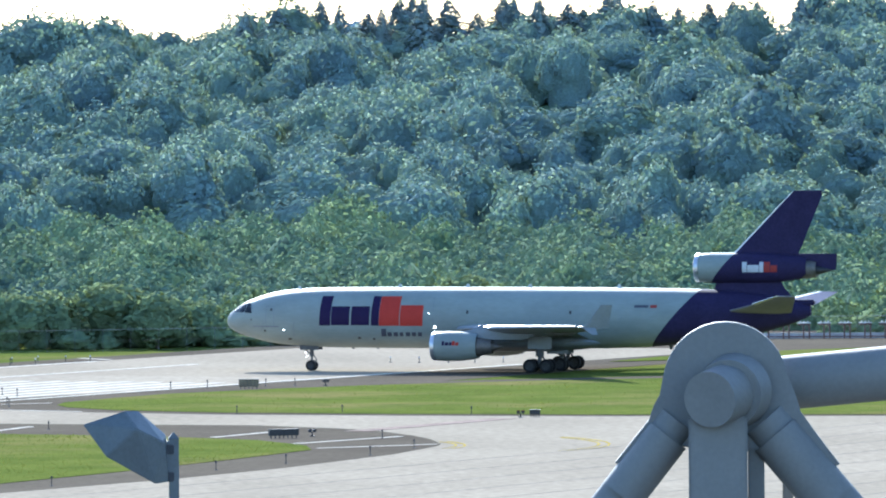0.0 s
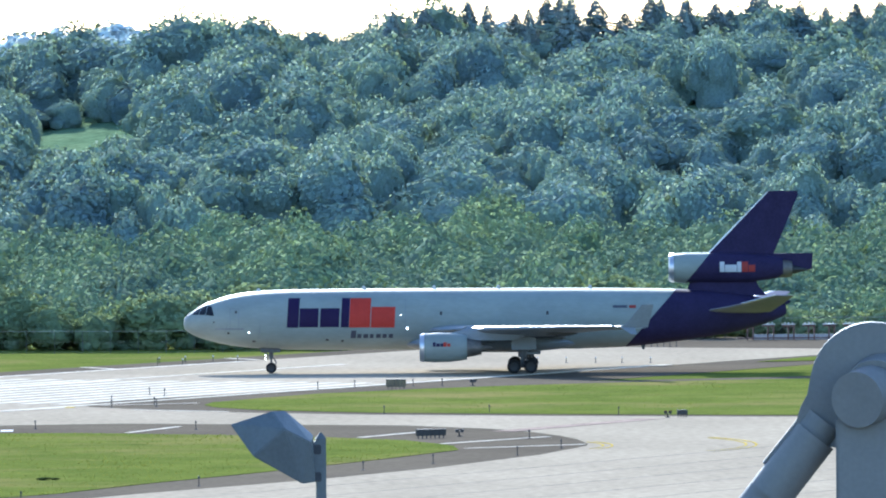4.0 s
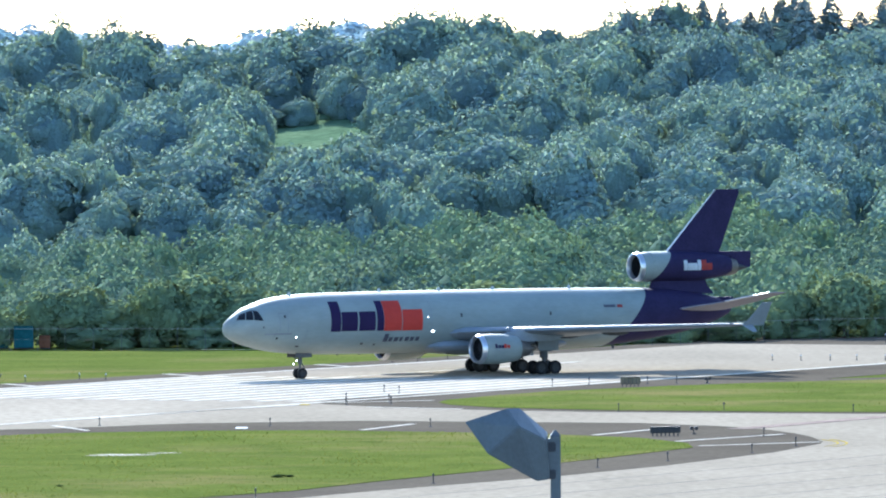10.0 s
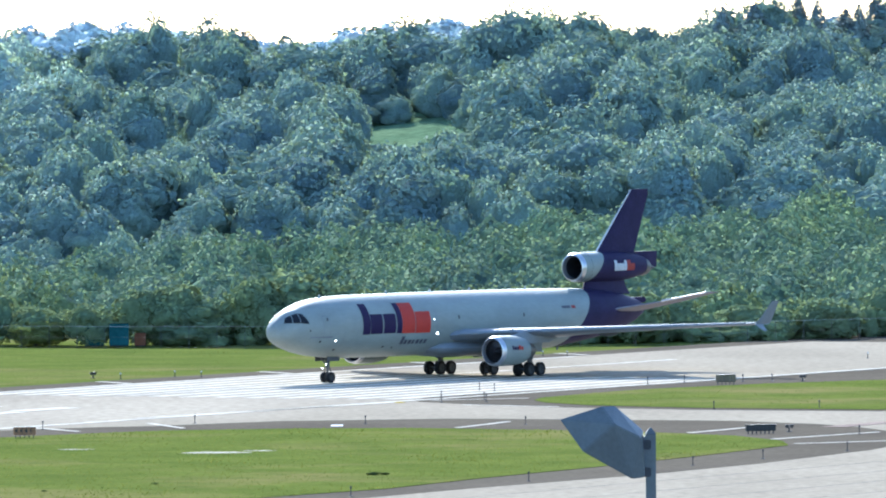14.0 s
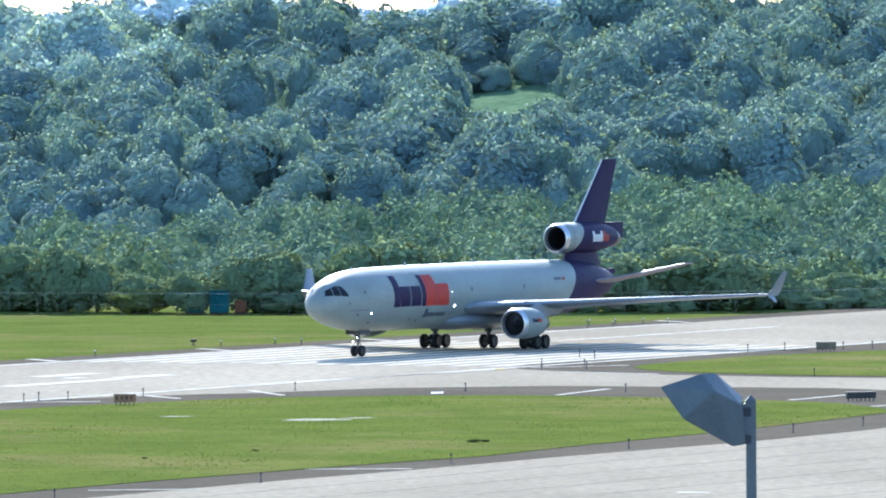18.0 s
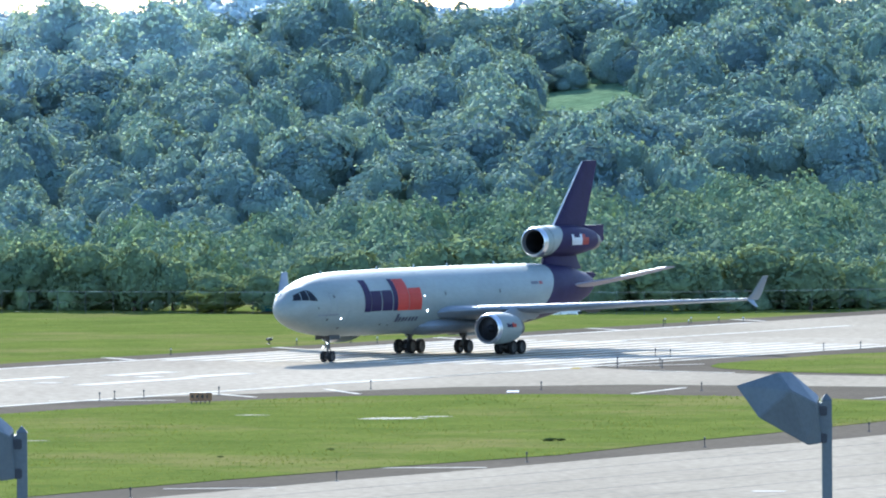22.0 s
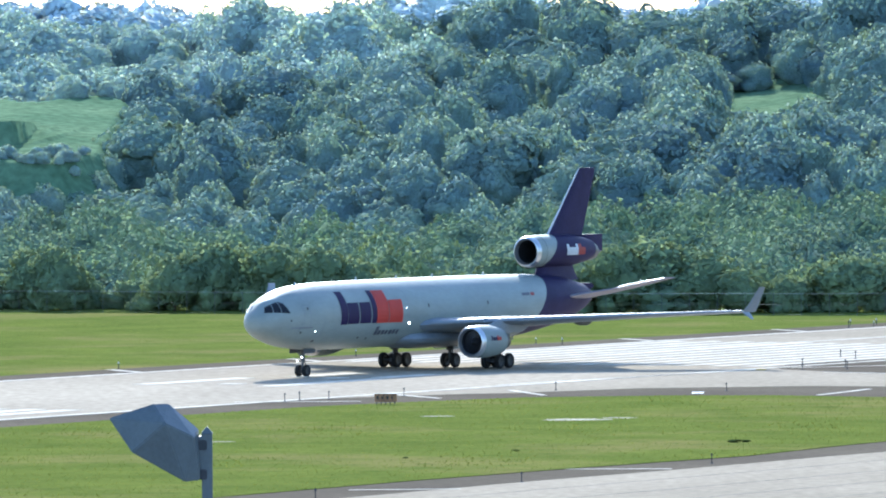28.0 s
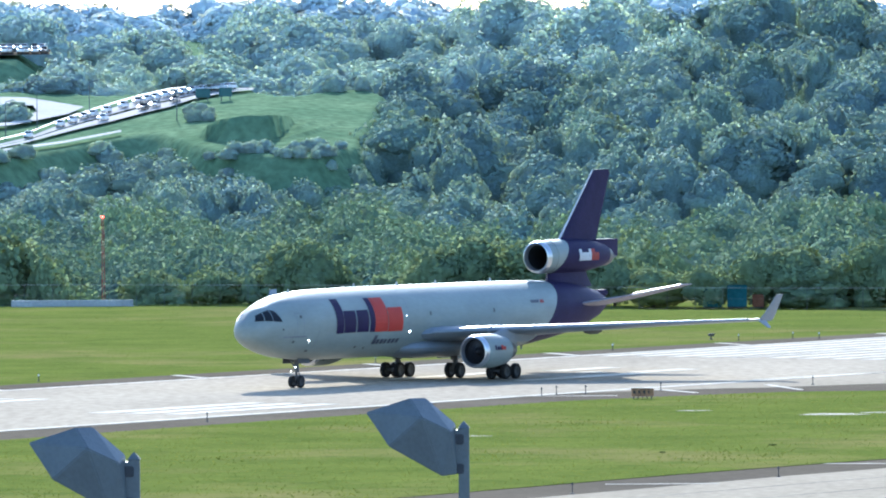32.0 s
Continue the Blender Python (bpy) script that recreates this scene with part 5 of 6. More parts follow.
random.seed(11)
EDGE = [(-3.5, -1.14, 9), (-3.25, -1.2, 7), (-2.55, -1.37, 5), (-2.2, -1.4, 5), (-1.75, -1.21, 5), (-1.6, -1.2, 6), (-0.95, -1.26, 5), (-0.75, -1.19, 7), (-0.62, -1.2, 6), (-0.36, -1.2, 7), (-0.12, -1.21, 7), (0.1, -1.28, 6), (0.32, -1.38, 6), (0.62, -1.36, 5), (0.95, -1.28, 5), (1.12, -1.25, 6), (1.35, -1.34, 6), (1.6, -1.22, 6), (1.8, -1.18, 8), (2.05, -1.26, 6), (2.3, -1.36, 6), (2.55, -1.4, 5), (2.9, -1.3, 7), (3.15, -1.28, 6), (3.5, -1.24, 8), (3.75, -1.3, 7), (4.0, -1.34, 6), (4.4, -1.4, 6), (4.85, -1.36, 6), (5.2, -1.3, 6), (5.5, -1.2, 7), (5.72, -1.26, 6), (6.05, -1.34, 6), (6.4, -1.38, 6), (6.8, -1.4, 6), (7.1, -1.4, 5), (7.9, -1.44, 6), (8.15, -1.38, 7), (1.2, -1.47, 5.5)]
for k, (a, e, w) in enumerate(EDGE):
    edge_tree(a, float(fence_d(a)) + 11 + random.uniform(-1, 6), w * random.uniform(1.1, 1.6), e, k)
edge_tree(0.33, float(fence_d(0.33)) + 9.6, 8.0, -1.452, 3, "broad light green bush behind the airfield fence, sunlight put into its colour", BRIGHT_BUSH)
# low bushes at the foot of the woods
az = np.arange(-4.4, 9, 0.075) + rng.uniform(-0.05, 0.05, len(np.arange(-4.4, 9, 0.075)))
az = az[(az < 0.08) | (az > 1.0)]
d = fence_d(az) + 10 + rng.uniform(0, 8, len(az))
spots = np.stack([d * np.sin(np.radians(az)), d * np.cos(np.radians(az)), land(az, d) - 0.3, rng.uniform(3, 6, len(az)), rng.uniform(1.6, 4.2, len(az)), rng.uniform(0, 6, len(az)), rng.integers(0, 6, len(az))], -1)
plant("scrub", BUSH_CROWNS, spots, LEAF_EDGE, "low green scrub behind the fence", "bushes")


def conifer_mesh(seed):
    """A conifer one unit high: ragged boughs round a narrow cone, thinner towards the tip."""
    r = np.random.default_rng(seed)
    V, F, L = [], [], []
    for k in range(2600):
        z = 1 - 0.92 * r.uniform(0, 1) ** 0.75
        a = r.uniform(0, 2 * math.pi)
        lump = 0.75 + 0.3 * math.sin(9 * z + 2 * a + seed) * math.sin(3 * a + 5 * z)
        q = 0.3 * (1 - z) ** 0.8 * lump * math.sqrt(r.uniform(0.05, 1.0)) + 0.002
        c, s = math.cos(a), math.sin(a)
        w, g = 0.014 + 0.03 * (1 - z), 0.02 + 0.05 * (1 - z)
        e = r.normal(0, 0.4, 3) * w
        p = np.array((q * c, q * s, z - 0.2 * q))
        V += [p + e + (g * c, g * s, -0.3 * g), p + (-w * s, w * c, 0.25 * w), p - e + (w * s, -w * c, 0.25 * w)]
        L += [unit(np.array((c, s, 0.3)) + e * 8)] * 3
        F.append((3 * k, 3 * k + 1, 3 * k + 2))
    return raw_mesh("crown", np.array(V), np.array(F), [NEEDLE], False, np.array(L))


CONIFERS = [conifer_mesh(k) for k in range(4)]
SPIKES = [(4.27, 0.265), (4.45, 0.27), (4.57, 0.285), (4.7, 0.32), (4.81, 0.295), (4.97, 0.24), (5.15, 0.325), (5.23, 0.34), (5.29, 0.35), (5.43, 0.315), (5.75, 0.33), (5.8, 0.325), (5.95, 0.34), (6.12, 0.29), (6.34, 0.34), (6.4, 0.345), (6.6, 0.31), (6.92, 0.285), (7.06, 0.3), (7.2, 0.3), (7.45, 0.34), (7.55, 0.35), (7.8, 0.34), (4.36, 0.225), (5.05, 0.27), (5.6, 0.24), (6.2, 0.26), (6.75, 0.27)]
for k, (a, e) in enumerate(SPIKES):
    dd = HILL_1 - 14 + 9 * (k % 4)
    x, y = spot(a, dd)
    z0 = float(land(a, dd))
    hgt = float(rise(e + 0.05, dd)) - z0
    t = thing("conifer", "tall dark conifer on the bluff's skyline", "tree", "conifers on the skyline", Matrix.LocRotScale((x, y, z0), Euler((0, 0, k)), None))
    share("trunk", TRUNKS[k % 3], t, Matrix.Diagonal((hgt * 0.4, hgt * 0.4, hgt * 1.2, 1)))
    share("crown", CONIFERS[k % 4], t, Matrix.Diagonal((hgt * (1.3 + 0.35 * (k * 7 % 4)), hgt * (1.3 + 0.35 * (k * 7 % 4)), hgt, 1)))


# ---- grass tufts and weeds on the islands ----
def tufts(name, outline, count, seed, label, hi=0.04, base=0.1, low=630, tall=1.0):
    r = np.random.default_rng(seed)
    xs, ys = [p[0] for p in outline], [p[1] for p in outline]
    P = np.stack([r.uniform(max(min(xs), -70), max(xs), count * 3), r.uniform(max(min(ys), low), max(ys), count * 3)], -1)
    P = P[inside(P[:, 0], P[:, 1], list(outline))][:count]
    weed = np.sin(P[:, 0] * 0.35 + 2 * np.sin(P[:, 1] * 0.06)) + np.sin(P[:, 1] * 0.11) + r.normal(0, 0.5, len(P))
    h = tall * r.uniform(0.025, 0.065, len(P)) + np.where(weed > 1.6, r.uniform(0.0, hi, len(P)), 0)
    V, F, n = [], [], 0
    for k in range(3):
        a = r.uniform(0, 6.28, len(P))
        w = h * r.uniform(0.5, 1.1, len(P))
        b0 = np.stack([P[:, 0] + w * np.cos(a), P[:, 1] + w * np.sin(a), np.full(len(P), base)], -1)
        b1 = np.stack([P[:, 0] - w * np.cos(a), P[:, 1] - w * np.sin(a), np.full(len(P), base)], -1)
        t = np.stack([P[:, 0] + r.normal(0, 0.4, len(P)) * h, P[:, 1] + r.normal(0, 0.4, len(P)) * h, base + h], -1)
        V.append(np.stack([b0, b1, t], 1).reshape(-1, 3))
        F.append(np.arange(len(P) * 3).reshape(-1, 3) + n)
        n += len(P) * 3
    tagged(new(name, raw_mesh(name, np.concatenate(V), np.concatenate(F), [BLADES])), label, "grass", kind="stuff")


DOCK = foliage("weed_leaves", (0.09, 0.12, 0.045), (0.13, 0.16, 0.055), 0.3, 0.4)
BLADES = foliage("grass_blades", (0.11, 0.15, 0.04), (0.25, 0.25, 0.085), 0.5, 0.55, False)
tufts("grass_tufts", ISLAND_B, 30000, 1, "uneven grass tufts on the island", 0.05)
tufts("grass_tufts", ISLAND_A, 6000, 2, "uneven grass tufts on the island")
tufts("grass_tufts", [ru(-190, -29), ru(60, -29), (60, 1044), (8, 1056), (-40, 1080), (-85, 1085)], 16000, 3, "uneven grass tufts on the far verge", 0.03, 0.0, 700, 0.8)
spots = np.array([(28.6, 728, 0.08, 1.2, 0.28, 0, 0), (29.5, 728.6, 0.08, 0.8, 0.2, 1, 1), (12.5, 716, 0.08, 0.7, 0.14, 2, 2), (4.5, 705, 0.08, 0.6, 0.14, 3, 3)])
plant("weed_clump", BUSH_CROWNS, spots, DOCK, "low dark weed clumps in the grass", "weeds")


# ---- fence, wall, mast and what stands behind the field ----
def build_fence():
    f = thing("fence", "grey wire fence along the airfield's far edge", "fence")
    bm = bmesh.new()
    add_tube(bm, (0, 0, 0), (0, 0, 2.4), 0.025, n=6)
    post = part("post", bm, FENCEMAT, f)
    azs = np.arange(-4.4, 8.9, 0.16)
    post.location = (*spot(azs[0], fence_d(azs[0])), 0)
    for a in azs[1:]:
        share("post", post.data, f, Matrix.Translation((*spot(a, fence_d(a)), 0)))
    for z, r in ((2.35, 0.014), (1.2, 0.006), (0.15, 0.006)):
        bm = bmesh.new()
        loft(bm, [[(spot(a, fence_d(a))[0], spot(a, fence_d(a))[1] + r * math.cos(1.2566 * i), z + r * math.sin(1.2566 * i)) for i in range(5)] for a in azs])
        part("rail", bm, WALLMAT if z > 2 else FENCEMAT, f)


build_fence()
w0, w1 = spot(-3.36, 1092), spot(-2.66, 1092)
bm = bmesh.new()
add_box(bm, w0[0], w1[0], 1091.4, 1091.9, 0, 0.72, 0.05)
tagged(part("low_wall", bm, WALLMAT), "low grey concrete barrier on the grass", "barrier")
mast = thing("radio_mast", "thin red lattice mast with a red lamp", "mast", m=Matrix.Translation((*spot(-2.83, 1102), float(land(-2.83, 1102)))))
bm = bmesh.new()
for k in range(3):
    a = 2 * math.pi * k / 3
    add_tube(bm, (0.22 * math.cos(a), 0.22 * math.sin(a), 0), (0.12 * math.cos(a), 0.12 * math.sin(a), 10.8), 0.035, n=6)
part("mast_leg", bm, REDPAINT, mast)
bm = bmesh.new()
for k in range(18):
    a, b = 2 * math.pi * k / 3, 2 * math.pi * (k + 1) / 3
    add_tube(bm, (0.2 * math.cos(a), 0.2 * math.sin(a), 0.6 * k), (0.2 * math.cos(b), 0.2 * math.sin(b), 0.6 * (k + 1)), 0.02, n=5)
part("brace", bm, REDPAINT, mast)
bm = bmesh.new()
bmesh.ops.create_icosphere(bm, subdivisions=2, radius=0.16, matrix=Matrix.Translation((0, 0, 10.95)))
part("beacon", bm, RED_ON, mast, "lit red beacon")
TEAL = material("teal_painted_sheet", (0.04, 0.12, 0.125), 0.9, spec=0.0, var=0.15, scale=0.6, fine=4.0)
TEAL2 = material("blue_painted_sheet", (0.03, 0.1, 0.11), 0.9, spec=0.0, var=0.15, scale=0.6, fine=4.0)
ORANGE = material("rust_orange_sheet", (0.16, 0.07, 0.04), 0.9, spec=0.0, var=0.2, scale=0.6, fine=4.0)
for a, w, z0, hgt, mat, lab in ((0.66, 2.0, 0, 2.0, TEAL, "teal"), (0.8, 2.1, 0, 2.4, TEAL2, "blue"), (0.92, 1.2, 0, 1.4, ORANGE, "rust orange")):
    x, y = spot(a, float(fence_d(a)) + 9.8)
    c = thing("storage_container", lab + " sheet metal container behind the fence", "container", m=Matrix.Translation((x, y, 0.0)))
    part("body", add_box(bmesh.new(), -w / 2, w / 2, -1.1, 1.1, 0.1, hgt, 0.06), mat, c)
    for k in range(6):
        part("rib", add_box(bmesh.new(), -w / 2 + w * (k + 0.5) / 6 - 0.05, -w / 2 + w * (k + 0.5) / 6 + 0.05, -1.14, -1.08, 0.15, hgt - 0.1), mat, c)
    part("skid", add_box(bmesh.new(), -w / 2, w / 2, -0.9, -0.6, 0, 0.11), DARK, c)


STANDBROWN = material("red_brown_timber", (0.13, 0.075, 0.06), 0.8, var=0.2, scale=2.0, fine=12.0)


def light_stand(m):
    t = thing("approach_light_stand", "white-capped approach light frame on two legs", "light stand", "approach lights", m)
    part("leg", add_box(bmesh.new(), -0.12, 0.04, -0.08, 0.08, 0, 1.75), STANDBROWN, t)
    part("leg", add_box(bmesh.new(), 0.5, 0.66, -0.08, 0.08, 0, 1.75), STANDBROWN, t)
    part("crossbar", add_box(bmesh.new(), -0.75, 0.75, -0.2, 0.2, 1.7, 1.8, 0.03), LENSWHITE, t, "pale crossbar")
    part("lamp_tray", add_box(bmesh.new(), -0.68, 0.68, -0.18, 0.18, 1.5, 1.69, 0.02), STANDBROWN, t, "dark lamp tray")
    for x in (-0.4, 0.0, 0.4):
        part("lamp_head", add_tube(bmesh.new(), (x, -0.12, 1.9), (x, 0.14, 1.9), 0.09, 0.07, 10), LENSWHITE, t, "round pale lamp head")
    part("rail", add_box(bmesh.new(), -1.17, 1.17, -0.05, 0.05, 0.2, 0.34), STANDBROWN, t)
    part("bracing", add_tube(bmesh.new(), (0.0, 0, 0.9), (0.55, 0, 1.6), 0.03, n=6), STANDBROWN, t)
    return t


stand = light_stand(pose(*spot(6.29, 1086), 0))
for k in range(1, 15):
    copy_thing(stand, pose(*spot(6.29 + 0.1165 * k, 1086), 0))
w0, w1 = spot(6.32, 1088), spot(8.1, 1088)
bm = bmesh.new()
loft(bm, [[(x, y + dy, z) for dy, z in ((0, 0), (0.35, 0), (0.3, 0.62), (0.05, 0.62))] for x, y in (w0, w1)])
tagged(part("low_wall", bm, WALLMAT), "long low concrete barrier behind the light frames", "barrier")

# ---- edge lights and markers ----
MARKERS = [(51.2, 1007.5), (53.9, 1010.5), (59.9, 1018.3), (89.4, 1004.5), (92.2, 1003.5), (62.1, 928.7), (65.8, 932.5), (71.4, 934.1), (74.2, 934.9), (63.3, 861.2), (72.4, 860.9), (82.9, 853.5), (45.2, 827.8), (39.3, 716.3), (52.9, 741.3), (59.0, 752.5), (66.6, 766.5), (70.6, 801.2), (71.2, 779.7), (44.9, 889.7), (21.3, 961.6), (51.8, 1015.8), (95.1, 1002.8), (97.7, 1002.0), (100.5, 1001.2), (18.0, 838), (32.1, 832.9), (44.8, 884.2), (47.0, 912.8), (45.8, 916.3), (41.3, 894.2), (1.4, 930.6), (13.5, 957.6), (18.8, 963.2), (54.6, 1018.8), (57.5, 1020.0), (-4.6, 816.3), (-3.4, 819.8), (5.2, 826.7), (-1.0, 820.5), (40.8, 883.6), (25.7, 693.9), (12.0, 666.8), (-1.7, 644.7), (-30.0, 767.1), (-48, 858), (-20, 900.5)]


def marker(x, y, hgt, lens, label):
    t = thing("edge_light", label, "edge light", "edge lights", Matrix.Translation((x, y, 0.06)))
    part("stem", add_tube(bmesh.new(), (0, 0, 0), (0, 0, hgt), 0.035, n=8), POSTDARK, t)
    part("base", add_tube(bmesh.new(), (0, 0, 0), (0, 0, 0.05), 0.16, 0.12, 10), POSTDARK, t)
    part("lens", add_tube(bmesh.new(), (0, 0, hgt), (0, 0, hgt + 0.16), 0.085, 0.05, 10), lens, t)
    return t


dark_post = marker(*MARKERS[0], 0.55, POSTDARK, "dark slim edge light post on the shoulder")
pale_post = marker(*MARKERS[3], 0.45, LENSWHITE, "pale-topped runway edge light on a short stem")
for k, (x, y) in enumerate(MARKERS[1:]):
    if k != 2:
        far = (Vector((x, y - 880)).dot(N) < -15) or y > 1000
        copy_thing(pale_post if far else dark_post, Matrix.Translation((x, y, 0.06)))
stake = marker(106.3, 1058.2, 1.0, LENSWHITE, "slim brown pale-topped stake on the pad")
for k in range(1, 5):
    copy_thing(stake, Matrix.Translation((106.3 + 0.65 * k, 1058.2 - 0.22 * k, 0.06)))


def sign(name, x, y, wide, hgt, face, label, turn=0.0, legs=5, level=0.06):
    t = thing(name, label, "sign", "guidance signs", pose(x, y, level, 0, 0, turn))
    box = part("panel", add_box(bmesh.new(), -wide / 2, wide / 2, -0.14, 0.14, 0.22, hgt, 0.03), face, t)
    for k in range(legs):
        xx = -wide / 2 + wide * (k + 0.5) / legs
        part("leg", add_box(bmesh.new(), xx - 0.035, xx + 0.035, -0.05, 0.05, 0, 0.24), POSTDARK, t)
        if k:
            part("divider", add_box(bmesh.new(), xx - wide / legs / 2 - 0.015, xx - wide / legs / 2 + 0.015, -0.165, -0.13, 0.24, hgt - 0.02), POSTDARK, box)
    part("top_rail", add_box(bmesh.new(), -wide / 2 - 0.02, wide / 2 + 0.02, -0.16, 0.16, hgt - 0.01, hgt + 0.035), POSTDARK, box)
    return t, box


sign("guidance_sign", 69.1, 924.8, 1.85, 0.9, SIGNBACK, "dark brown back of an airfield sign on grass", level=0.1)
sign("guidance_sign", 62.8, 803.2, 2.6, 0.72, SIGNBLACK, "long black back of an airfield sign", 20, 7)
sign("guidance_sign", 87.5, 845.1, 0.9, 0.62, SIGNBLACK, "small black airfield sign beside the grass", 0, 4)
t, box = sign("guidance_sign", 3.6, 807.3, 1.8, 0.85, SIGNYEL, "amber and black airfield sign on grass", level=0.1)
for k, w in ((0, 0.16), (1, 0.12), (2, 0.18), (3, 0.1)):
    part("sign_bar", add_box(bmesh.new(), -0.75 + 0.4 * k, -0.75 + 0.4 * k + w, -0.162, -0.14, 0.44, 0.68), SIGNBLACK, box, "plain dark bar on the sign")


def beacon_unit(x, y, turn, label, red=False):
    t = thing("guard_light", label, "guard light", "guard lights", pose(x, y, 0.06, 0, 0, turn))
    part("stem", add_tube(bmesh.new(), (0, 0, 0), (0, 0, 0.35), 0.06, n=8), POSTDARK, t)
    part("foot", add_box(bmesh.new(), -0.22, 0.22, -0.12, 0.12, 0, 0.06, 0.02), POSTDARK, t)
    for s in (-1, 1):
        part("lamp_head", add_tube(bmesh.new(), (s * 0.2, -0.1, 0.45), (s * 0.2, 0.12, 0.45), 0.15, 0.12, 12), POSTDARK, t)
        part("visor", add_box(bmesh.new(), s * 0.2 - 0.15, s * 0.2 + 0.15, -0.28, -0.08, 0.56, 0.6), ORANGE if red else POSTDARK, t)
    return t


beacon_unit(65.4, 806.9, 20, "black twin-lamp guard light beside the taxiway")
beacon_unit(86.3, 845.4, 0, "black and red twin-lamp guard light", True)
beacon_unit(77.0, 934, 30, "dark brown twin-lamp guard light on grass")
beacon_unit(10.9, 960.5, 40, "dark twin-lamp guard light on the far verge")


# ---- the highway on the bluff ----
def on_hill(az, el, lift=-0.62):
    d = float(hill_d(az, el))
    return Vector((*spot(az, d), float(rise(el, d)) + lift))


ROAD_AZ = [-4.6, -3.417, -3.255, -3.093, -2.932, -2.77, -2.608, -2.447, -2.285, -2.1, -1.96]
ROAD_L = list(zip(ROAD_AZ, [-0.93, -0.645, -0.608, -0.546, -0.492, -0.443, -0.398, -0.364, -0.347, -0.337, -0.333]))
ROAD_R = list(zip(ROAD_AZ, [-0.95, -0.668, -0.636, -0.594, -0.555, -0.519, -0.477, -0.44, -0.39, -0.357, -0.345]))


def across(f):
    """The line that lies a share f across the highway."""
    return [(a, p + (q - p) * f) for (a, p), (_, q) in zip(ROAD_L, ROAD_R)]


def hill_strip(name, left, right, mat, label, lift=0.4, cuts=8):
    bm = bmesh.new()
    rows = []
    for k in range((len(left) - 1) * cuts + 1):
        i, f = min(k // cuts, len(left) - 2), k / cuts - min(k // cuts, len(left) - 2)
        a, b = [Vector(p[i]).lerp(Vector(p[i + 1]), f) for p in (left, right)]
        row = []
        for j in range(5):
            q = a.lerp(b, j / 4)
            row.append(bm.verts.new(on_hill(q.x, q.y, lift)))
        rows.append(row)
    for r0, r1 in zip(rows, rows[1:]):
        for j in range(4):
            bm.faces.new((r0[j], r0[j + 1], r1[j + 1], r1[j]))
    return tagged(part(name, bm, mat), label, "road", kind="structure")


hill_strip("highway", ROAD_L, across(0.46), ROADMAT, "pale concrete carriageway of the highway, full of cars", 0.1)
hill_strip("highway", across(0.6), ROAD_R, ROADMAT, "pale concrete carriageway of the highway, nearly empty", 0.1)
hill_strip("highway_ramp", [(-4.3, -0.36), (-3.25, -0.39), (-3.2, -0.47), (-3.35, -0.53), (-4.4, -0.6)], [(-4.3, -0.4), (-2.93, -0.445), (-3.02, -0.485), (-3.33, -0.545), (-4.4, -0.64)], ROADMAT, "pale curved slip road beside the highway", 0.5)
hill_strip("side_road", [(-4.4, -0.8), (-3.41, -0.685), (-3.05, -0.64), (-2.72, -0.58)], [(-4.4, -0.82), (-3.41, -0.7), (-3.05, -0.652), (-2.72, -0.59)], ROADMAT, "narrow pale road below the highway", 0.5)
hill_strip("car_park", [(-5.2, -0.105), (-3.12, -0.115)], [(-5.2, -0.15), (-3.12, -0.145)], ASPHALT, "grey distant car park", 0.5)
hill_strip("outer_barrier", [(a, e + 0.011) for a, e in ROAD_L[1:9]], [(a, e + 0.003) for a, e in ROAD_L[1:9]], FENCEMAT, "dark barrier along the highway's outer edge", 0.9, 10)


def car_proto(paint, label):
    t = thing("car", label, "car", "cars on the highway")
    bm = bmesh.new()
    loft(bm, [[(x, y, z) for x, z in ((-2.2, 0.35), (-2.25, 0.85), (-1.4, 1.08), (1.9, 1.1), (2.25, 0.95), (2.25, 0.35))] for y in (-0.92, 0.92)])
    bmesh.ops.bevel(bm, geom=bm.edges[:], offset=0.05, segments=2, affect="EDGES")
    body = part("body", bm, paint, t)
    bm = bmesh.new()
    loft(bm, [[(-1.25, y, 1.05), (-0.55, y * 0.86, 1.62), (1.75, y * 0.86, 1.62), (2.1, y, 1.07)] for y in (-0.85, 0.85)])
    cabin = part("cabin", bm, paint, t)
    for x0, x1 in ((-1.2, -0.62), (2.08, 1.8)):
        bm = bmesh.new()
        o = -0.03 if x0 < 0 else 0.03
        loft(bm, [[(x0 + o, y * 1.0, 1.12), (x1 + o, y * 0.86, 1.55), (x1 + o / 3, y * 0.86, 1.55), (x0 + o / 3, y, 1.12)] for y in (-0.72, 0.72)])
        part("windscreen", bm, GLASS, cabin, "dark windscreen")
    for y in (-0.84, 0.84):
        part("side_window", add_box(bmesh.new(), -0.7, 1.7, y - 0.03, y + 0.03, 1.15, 1.42, 0.01), GLASS, cabin, "dark side window")
    part("roof", add_box(bmesh.new(), -0.65, 1.8, -0.78, 0.78, 1.58, 1.72, 0.05), paint, t)
    for x in (-1.4, 1.35):
        for y in (-0.8, 0.8):
            part("wheel", add_tube(bmesh.new(), (x, y - 0.1, 0.33), (x, y + 0.1, 0.33), 0.33, n=14), RUBBER, t)
    for y in (-0.6, 0.6):
        part("headlight", add_box(bmesh.new(), -2.27, -2.2, y - 0.15, y + 0.15, 0.6, 0.75, 0.02), LENSWHITE, t)
    return t


